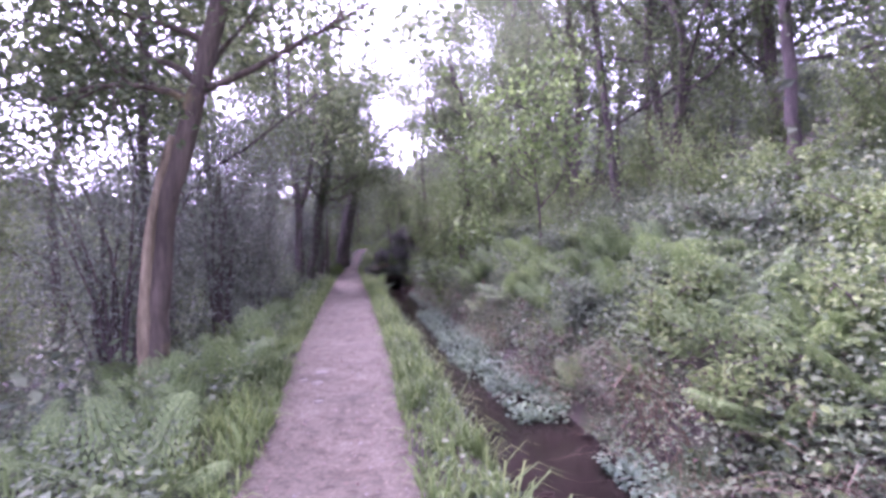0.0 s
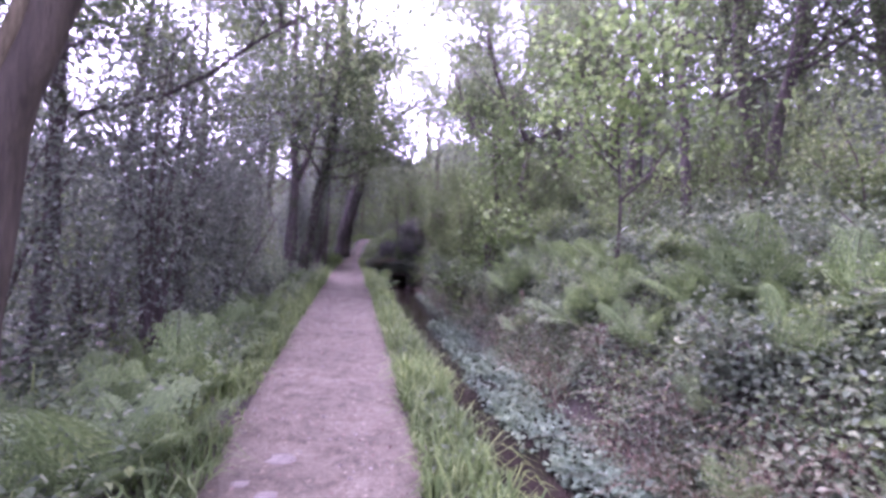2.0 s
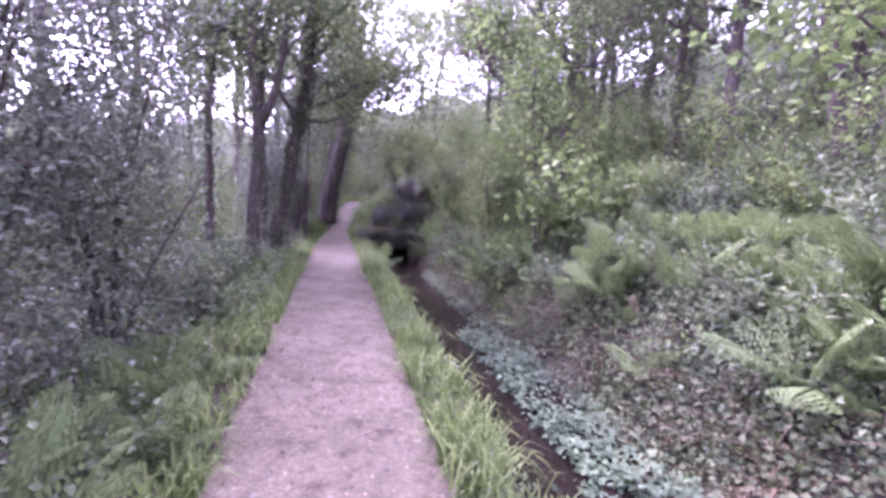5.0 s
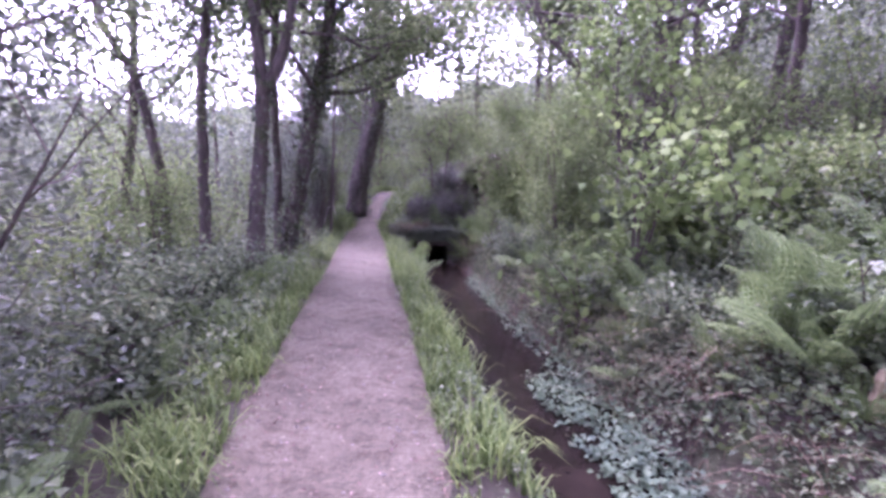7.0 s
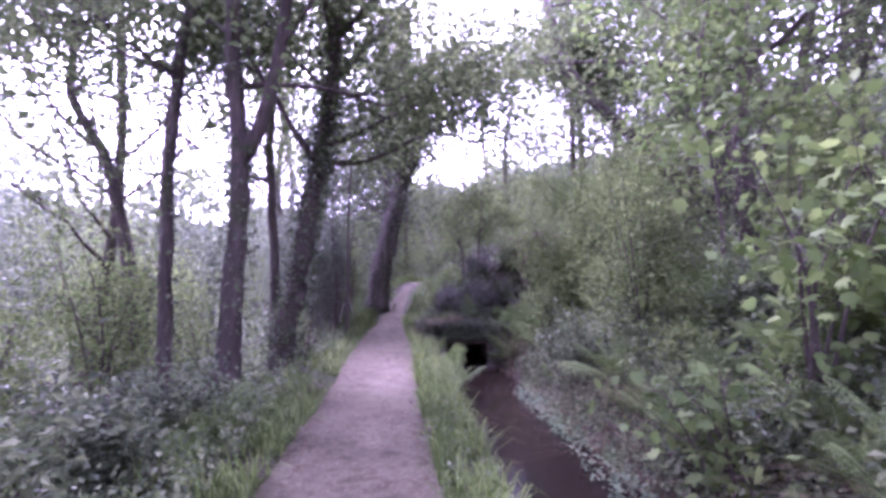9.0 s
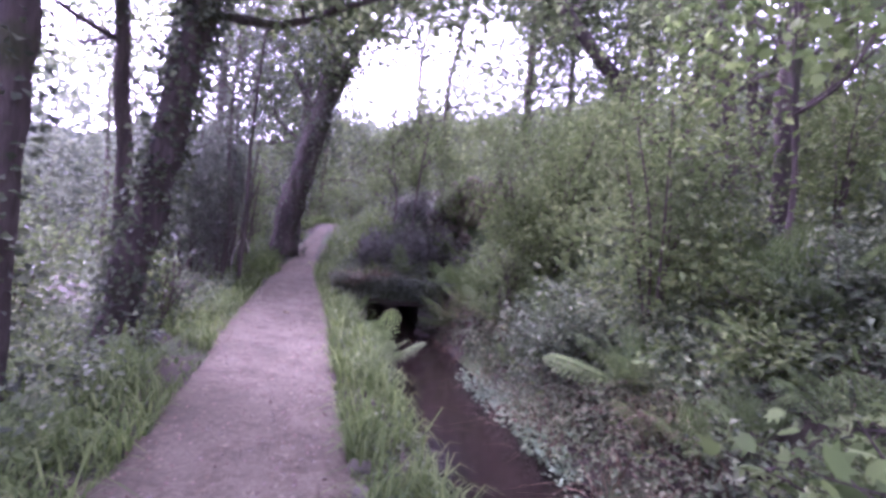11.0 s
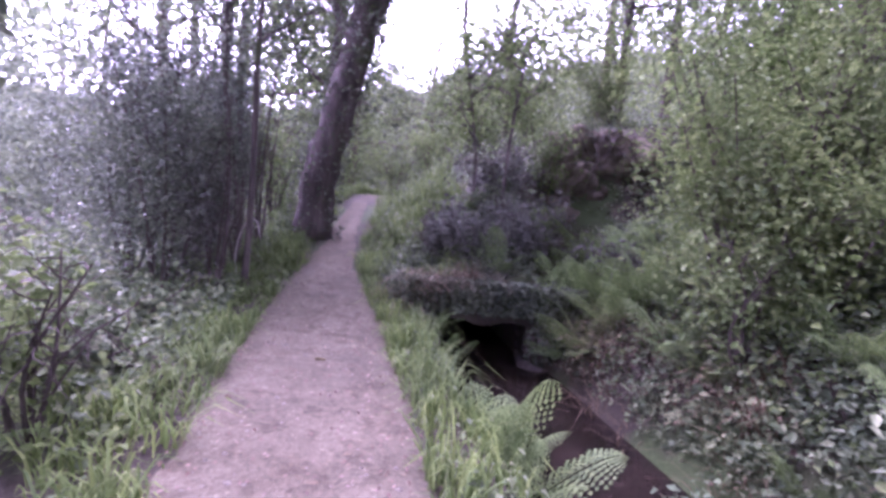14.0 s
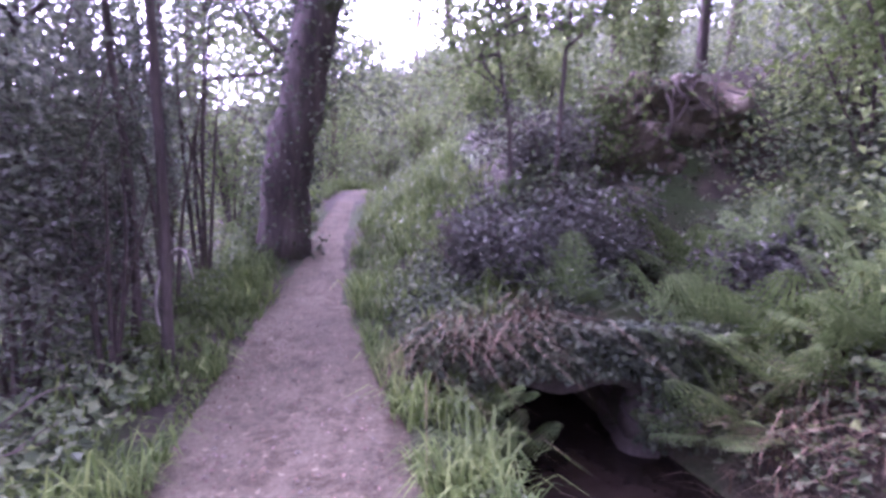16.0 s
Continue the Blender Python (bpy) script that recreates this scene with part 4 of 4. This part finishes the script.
for (n, y0, y1, ua, ub, per, hgt, lean, lab) in [(360, 1.5, 23.0, 0.6, 1.2, 34, 0.23, 0.9, "long bright green grass between path and ditch"), (330, 1.5, 26, -1.2, -0.6, 30, 0.2, 1.0, "green grass along the path edge"),
                                                 (420, 23, 34, 0.5, 2.0, 28, 0.26, 0.8, "tall pale grass on the rising verge"), (260, 24, 34, -1.4, -0.4, 26, 0.24, 0.8, "tall grass beside the climbing path"),
                                                 (450, 2, 22, 4.2, 8.0, 14, 0.3, 0.8, "rough grass on the upper bank"), (300, 2, 26, -3.5, -1.2, 16, 0.3, 0.8, "sparse woodland grass"),
                                                 (420, 1.5, 28, 0.5, 0.68, 12, 0.09, 1.2, "short trodden grass at the path edge"), (420, 1.5, 28, -0.68, -0.5, 12, 0.09, 1.2, "short trodden grass at the path edge")]:
    p, k = tufts(n, y0, y1, ua, ub, per, 0.07)
    v, f = blades(p, hgt * k, r, lean, 0.006)
    stuff("grass", v, f, L_GRASS, lab, "grass")
p, k = tufts(150, 2, 22.4, 2.75, 3.3, 26, 0.08)
v, f = blades(p, 0.26 * k, r, 1.5, 0.0035, (-0.9, 0))
stuff("dead_grass", v, f, L_STRAW, "brown dead grass hanging down the ditch bank", "dead grass")
p, k = tufts(16, 22.95, 23.2, 0.9, 1.8, 22, 0.06)
v, f = blades(p, 0.32, r, 1.4, 0.004, (0, -1.2))
stuff("dead_grass", v, f, L_STRAW, "straw-coloured grass over the culvert lintel", "dead grass")


def cover(n, y0, y1, ua, ub, hgt, leaf, material, label, category, keep=-0.2, scale=1.0, width=0.7, up=0.5, name="undergrowth"):
    p = patchy(scatter(r, n, y0, y1, ua, ub), r, scale, keep)
    p[:, 2] += np.abs(r.standard_normal(len(p))) * hgt * 0.5 + 0.01
    v, f = leaves(p, leaf, r, up, width)
    stuff(name, v, f, material, label, category)


cover(72000, 1.5, 24.5, 2.85, 5.4, 0.3, 0.068, L_BRAMBLE, "tangled bramble and ivy leaves on the bank", "undergrowth", -0.5)
cover(70000, -1.0, 26, 4.8, 12.0, 0.7, 0.1, L_BRAMBLE, "bramble cover over the upper slope", "undergrowth", -0.6)
cover(11000, 1.8, 9.0, 2.85, 4.8, 0.28, 0.065, L_BRAMBLE, "ivy and bramble leaves on the near bank", "undergrowth", -0.9)
cover(24000, 9.5, 21.5, 2.85, 4.6, 0.3, 0.07, L_BRAMBLE, "thick bramble leaves on the middle bank", "undergrowth", -1.0)
cover(30000, 1.5, 24.5, 2.9, 6.0, 0.4, 0.075, L_HAZEL, "pale seedlings and nettles on the bank", "undergrowth", 0.1, 1.6)
cover(44000, 1.5, 27, -3.4, -0.95, 0.36, 0.07, L_BRAMBLE, "bramble and nettle undergrowth beside the path", "undergrowth", -0.4)
cover(40000, -2, 34, -18, -2.6, 0.8, 0.14, L_BRAMBLE, "low undergrowth in the sunken wood", "undergrowth", -0.5)
cover(22000, 1.8, 20.0, 2.66, 3.3, 0.22, 0.055, L_BRAMBLE, "ivy and herbs trailing to the water", "undergrowth", -0.3, 1.7)
cover(6000, 1.5, 22.8, 0.7, 1.35, 0.16, 0.055, L_BRAMBLE, "small herbs in the ditch verge", "undergrowth", -0.1, 1.9)
cover(9000, 1.5, 28, -2.4, -0.7, 0.3, 0.065, L_HAZEL, "fresh green herbs along the verge", "undergrowth", 0.1, 1.8)
cover(14000, 23, 40, 0.7, 7.0, 0.4, 0.08, L_BRAMBLE, "brambles on the bank beyond the culvert", "undergrowth", -0.5)
cover(9000, 26, 45, -6, -0.6, 0.5, 0.09, L_HAZEL, "pale undergrowth beyond the bend", "undergrowth", -0.6)
q = np.stack([r.uniform(0.75, 3.1, 4200), 22.85 + r.standard_normal(4200) * 0.05, r.uniform(0, 1, 4200) ** 1.3], axis=1)
q[:, 2] = 0.42 - 0.5 * q[:, 2] * np.where((q[:, 0] > 1.4) & (q[:, 0] < 2.45), 0.8, 1.9)
q[:, 0] += centre(q[:, 1])
v, f = leaves(q, 0.06, r, 0.2, 0.8, "diamond", 0.6, np.array([[0, -0.6, 0]]))
stuff("ivy", v, f, L_IVY, "dark ivy trailing over the culvert mouth", "ivy")
cover(11000, 22.95, 24.8, 0.75, 3.6, 0.24, 0.055, L_IVY, "ivy over the culvert bank", "ivy", -0.8)

# watercress beds on the water
for k, (y0, y1, ua, ub, n) in enumerate([(5.7, 7.4, 2.05, 2.7, 1700), (7.6, 10.2, 1.9, 2.75, 2600), (9.8, 14.5, 2.0, 2.8, 3600), (3.6, 4.6, 2.4, 2.85, 500), (17, 20.5, 2.45, 2.9, 900), (14.5, 17.5, 2.4, 2.9, 500)]):
    p = patchy(scatter(r, n, y0, y1, ua, ub), r, 2.2, -0.5)
    p[:, 2] = -0.66 + np.abs(r.standard_normal(len(p))) * 0.09 + 0.01
    v, f = leaves(p, 0.065, r, 0.75, 0.9)
    stuff("watercress", v, f, L_CRESS, "grey-green watercress growing in the ditch", "watercress")

# leaf litter and grit on path and banks
p = scatter(r, 6500, 1.5, 28, -0.68, 0.68)
p = p[r.uniform(0, 1, len(p)) < np.clip(0.25 + np.abs(p[:, 0] - centre(p[:, 1])) * 1.2, 0, 1) * np.clip(p[:, 1] / 16, 0.35, 1)]
p[:, 2] += 0.022
v, f = leaves(p, 0.028, r, 0.93, 0.7, "diamond", 0)
stuff("leaf_litter", v, f, L_LITTER, "dry brown leaves scattered on the path", "leaf litter")
p = scatter(r, 2200, 2, 24, 2.85, 4.6)
p[:, 2] += 0.03
v, f = leaves(p, 0.06, r, 0.6, 0.6)
stuff("leaf_litter", v, f, L_LITTER, "dead brown leaves caught on the bank", "leaf litter")
parts = []
for k in range(900):
    y = r.uniform(1.8, 26)
    u = r.choice([-1, 1]) * (0.58 * r.uniform(0, 1) ** 0.6)
    x = float(centre(y)) + u
    s = r.uniform(0.006, 0.02)
    z = float(ground(x, y)) + 0.008
    b = r.uniform(0.6, 1.3, (6, 1)) * np.array([(1, 0, 0), (-1, 0, 0), (0, 1, 0), (0, -1, 0), (0, 0, 0.7), (0, 0, -0.5)]) * s + np.array([x, y, z])
    parts.append((b, [(0, 2, 4), (2, 1, 4), (1, 3, 4), (3, 0, 4), (2, 0, 5), (1, 2, 5), (3, 1, 5), (0, 3, 5)]))
v, f = join(parts)
stuff("grit", v, f, M_PATHSTONE, "small loose stones on the path", "gravel")

# stones set in the path and beside it
r = np.random.default_rng(33)
for x, y, a, b in [(-1.5, 5.75, 0.16, 0.11), (-1.42, 5.35, 0.08, 0.06), (-1.25, 4.75, 0.06, 0.05), (-1.6, 5.45, 0.07, 0.05)]:
    stone("stone", (x, y, float(ground(x, y)) - 0.004), (a * 0.9, b * 0.9, 0.016), r, M_PATHSTONE, "flat pale stone worn level with the path", group="stones in the path", turn=10)
for x, y, a in [(-2.55, 16.5, 0.1), (-2.5, 16.2, 0.09), (-2.47, 15.9, 0.12), (-2.62, 16.8, 0.08)]:
    stone("stone", (x, y, float(ground(x, y)) + 0.01), (a * 0.8, a, 0.06), r, M_PATHSTONE, "weathered edging stone beside the ditch", group="edging stones")
for x, y, a in [(-3.3, 9.6, 0.2), (-3.5, 9.2, 0.24), (-3.7, 9.0, 0.12), (-3.35, 9.0, 0.14)]:
    stone("stone", (x, y, float(ground(x, y)) + 0.05), (a, a * 0.8, a * 0.6), r, M_DARKSTONE, "dark mossy boulder among leaf litter", group="boulders")

stump = empty("tree_stump", (1.0, 12.0, float(ground(1.0, 12.0)) - 0.05), "small broken orange-brown tree stump on the bank", "stump")
v, f = tube(spline([(0, 0, 0), (-0.02, 0, 0.15), (-0.05, 0, 0.32)], 8), [0.08, 0.07, 0.065, 0.06, 0.055, 0.05, 0.045, 0.02], 10, 0.15, r)
mesh_ob("wood", v, f, M_BARK_PALE, stump)
for k, (x, y, ln, a, lift) in enumerate([(2.35, 6.6, 0.5, 10, 20), (1.6, 4.6, 0.45, 0, 5), (2.9, 7.4, 0.4, -30, 25), (0.9, 10.4, 0.5, 40, 20), (0.2, 15.1, 0.6, 70, 15), (-0.2, 19.3, 0.5, 20, 25), (-0.3, 21.6, 0.35, 60, 8), (-4.1, 21.1, 0.16, 20, 0),
                                         (-0.5, 22.2, 0.4, -20, 10), (-3.9, 9.8, 0.7, 30, 10), (-5.6, 21.5, 0.5, 10, 5)]):
    pts = branch((0, 0, 0), (math.cos(radians(a)), math.sin(radians(a)), math.tan(radians(lift))), ln, r, 0.06, 0.12, 6)
    v, f = tube(pts, np.linspace(0.014, 0.006, 7), 6, 0.08, r)
    ob = tagged(mesh_ob("stick", v, f, M_BARK_PALE, smooth=True), "bare fallen stick lying in the litter", "stick", "fallen sticks")
    ob.location = (x, y, float(ground(x, y)) + 0.012)

# ---- the wood beyond ----
r = np.random.default_rng(55)
spots, mid = [], []
while len(spots) < 3900:
    x, y = r.uniform(-46, 46), r.uniform(-30, 68)
    u = x - float(centre(y))
    if x * x + (y - 12) ** 2 > 47 ** 2 or (-12.5 < u < 9.5 and -3 < y < 36) or (abs(u) < 9 and y < 3):
        continue
    if y < -4 and r.uniform() < 0.75:
        continue
    ahead = abs(x + 4) < 6 and y > 30
    if ahead and y < 39:
        continue
    top = 8.0 if ahead else 13.0
    h = r.uniform(0.2, 5.0) if r.uniform() < 0.55 else r.uniform(1.0, top)
    if u < 0:
        h += 0.6
    spots.append((x, y, float(ground(x, y)) + h))
for k in range(750):
    x, y = r.uniform(-30, -13.5), r.uniform(4, 46)
    spots.append((x, y, r.uniform(-1.2, 6.5)))
for k in range(260):
    x, y = r.uniform(-10.5, 3.5), r.uniform(39, 47)
    spots.append((x, y, r.uniform(0.8, 7.2) + 0.5 * math.sin(x * 1.3)))
spots = np.array(spots)
p = np.repeat(spots, 32, axis=0)
p += r.standard_normal(p.shape) * np.array([1.1, 1.1, 0.65])
v, f = leaves(p[~glade(p)], 0.29, r, 0.45, 0.6)
c = []
# last box: leaves added over the lane, mostly out of view, to darken the ground
for (x0, x1, y0, y1, z0, z1, n) in [(-0.5, 9, 27, 38, 4.5, 11, 190), (-12.5, -6.3, 28, 38, 3.5, 11, 110), (-12.5, -6.2, 18, 27, 6, 11.5, 25), (3.5, 9.5, 4, 16, 6, 10.5, 45), (-12, -5.5, 2, 14, 5, 10, 190), (-3.2, 0.8, 30, 36, 3.0, 6.0, 60), (-7.5, 2.5, 26, 34, 9.5, 15.5, 150), (0.5, 5, 17, 26, 6.5, 10, 45), (-7, 4.5, -8, 18, 9.0, 12.5, 210)]:
    c.append(np.stack([r.uniform(x0, x1, n), r.uniform(y0, y1, n), r.uniform(z0, z1, n)], axis=1))
c = np.repeat(np.vstack(c), 120, axis=0)
c += r.standard_normal(c.shape) * np.array([0.45, 0.45, 0.28])
cv, cf = leaves(c[~glade(c)], 0.105, r, 0.45, 0.6)
stuff("canopy", cv, cf, L_OAK, "leafy spreading canopy of the tall trees, with an added, mostly unseen part overhead", "canopy")
stuff("far_woods", v, f, L_FAR, "foliage of the wood further off, haze put into its grey-green colour", "woods")
ring = []
while len(ring) < 2600:
    x, y = r.uniform(-48, 48), r.uniform(-36, 60)
    d = math.hypot(x + 2, y - 12)
    if d < 29 or d > 48 or (y < -5 and r.uniform() < 0.6):
        continue
    ring.append((x, y, float(ground(x, y)) + (9.5 if x > -2 else 10.5) * r.uniform(0, 1) ** 1.35))
ring = np.repeat(np.array(ring), 25, axis=0)
ring += r.standard_normal(ring.shape) * np.array([1.3, 1.3, 0.6])
v, f = leaves(ring[~glade(ring)], 0.52, r, 0.35, 0.65)
stuff("far_thicket", v, f, L_FAR, "closed green thicket at the far edge of the wood", "woods")
parts = []
for k in range(90):
    x, y = r.uniform(-45, 45), r.uniform(-20, 70)
    u = x - float(centre(y))
    if -12 < u < 9.5 and y < 33 or abs(u) < 5:
        continue
    z = float(ground(x, y)) - 0.1
    parts.append(tube(branch((x, y, z), (r.normal(0, 0.08), r.normal(0, 0.08), 1), 11, r, 0, 0.06, 6), np.linspace(r.uniform(0.1, 0.2), 0.05, 7), 6, 0.04, r, False))
v, f = join(parts)
stuff("far_trunks", v, f, M_BARK, "slim dark trunks of the wood further off", "woods")

# wooded rise that closes the view: rounded crowns before a dark mass of trees
def skyline(a):
    """Height of the tree tops by bearing; 0 is straight ahead, positive to the bank's side."""
    return np.interp(a, [-180, -120, -60, -14, -4, 6, 16, 45, 90, 140, 180], [12, 9, 8, 9.5, 13.5, 13.5, 16, 21, 23, 16, 12])


bm = bmesh.new()
bmesh.ops.create_icosphere(bm, subdivisions=3, radius=1)
bm.verts.index_update()
ball = np.array([w.co[:] for w in bm.verts])
ball_f = np.array([[w.index for w in q.verts] for q in bm.faces])
bm.free()
vs, fs, tips, o = [], [], [], 0
for k in range(420):
    a = r.uniform(-180, 180)
    top = float(skyline(a)) * r.uniform(0.86, 1.08)
    d = 56 + r.uniform(-2, 4)
    size = r.uniform(2.2, 3.8)
    z = top - size * 0.8 - (top - 2) * r.uniform(0, 1) ** 1.5
    o1, o2 = r.uniform(0, 9, 2)
    lumpy = 1 + 0.16 * np.sin(5 * ball[:, 0] + o1) * np.sin(5 * ball[:, 2] + o2) + 0.12 * np.sin(9 * ball[:, 1] + o2) * np.sin(8 * ball[:, 2] + o1) + 0.05 * r.standard_normal(len(ball))
    q = ball * lumpy[:, None] * np.array([size, size, size * 0.85]) + np.array([-3 + d * math.sin(radians(a)), 13 + d * math.cos(radians(a)), z])
    vs.append(q)
    fs.append(ball_f + o)
    o += len(q)
    tips.append(q[r.integers(0, len(q), 90)])
stuff("far_crowns", np.vstack(vs), np.vstack(fs), M_FARWOOD, "rounded crowns of the wooded rise beyond", "woods")
v, f = leaves(np.vstack(tips) + r.standard_normal((len(tips) * 90, 3)) * 0.35, 0.5, r, 0.3, 0.7)
stuff("far_crown_leaves", v, f, L_FAR, "ragged leafy edge of the far crowns", "woods")
aa = np.linspace(-180, 180, 181)
hh = np.linspace(0, 1, 10)
A, H = np.meshgrid(aa, hh)
D = 61 + 1.2 * np.sin(A * 0.21) * np.sin(H * 6 + A * 0.1)
top = skyline(aa) * (0.86 + 0.08 * np.sin(aa * 0.37) * np.sin(aa * 0.11 + 1))
v = np.stack([-3 + D * np.sin(np.radians(A)), 13 + D * np.cos(np.radians(A)), -4 + H * (top[None, :] + 4)], axis=-1).reshape(-1, 3)
i = (np.arange(9)[:, None] * 181 + np.arange(180)[None, :]).ravel()
tagged(mesh_ob("backdrop", v, np.stack([i, i + 1, i + 182, i + 181], axis=1), M_FARWOOD, smooth=True), "dark green mass of distant woodland", "backdrop", kind="structure")
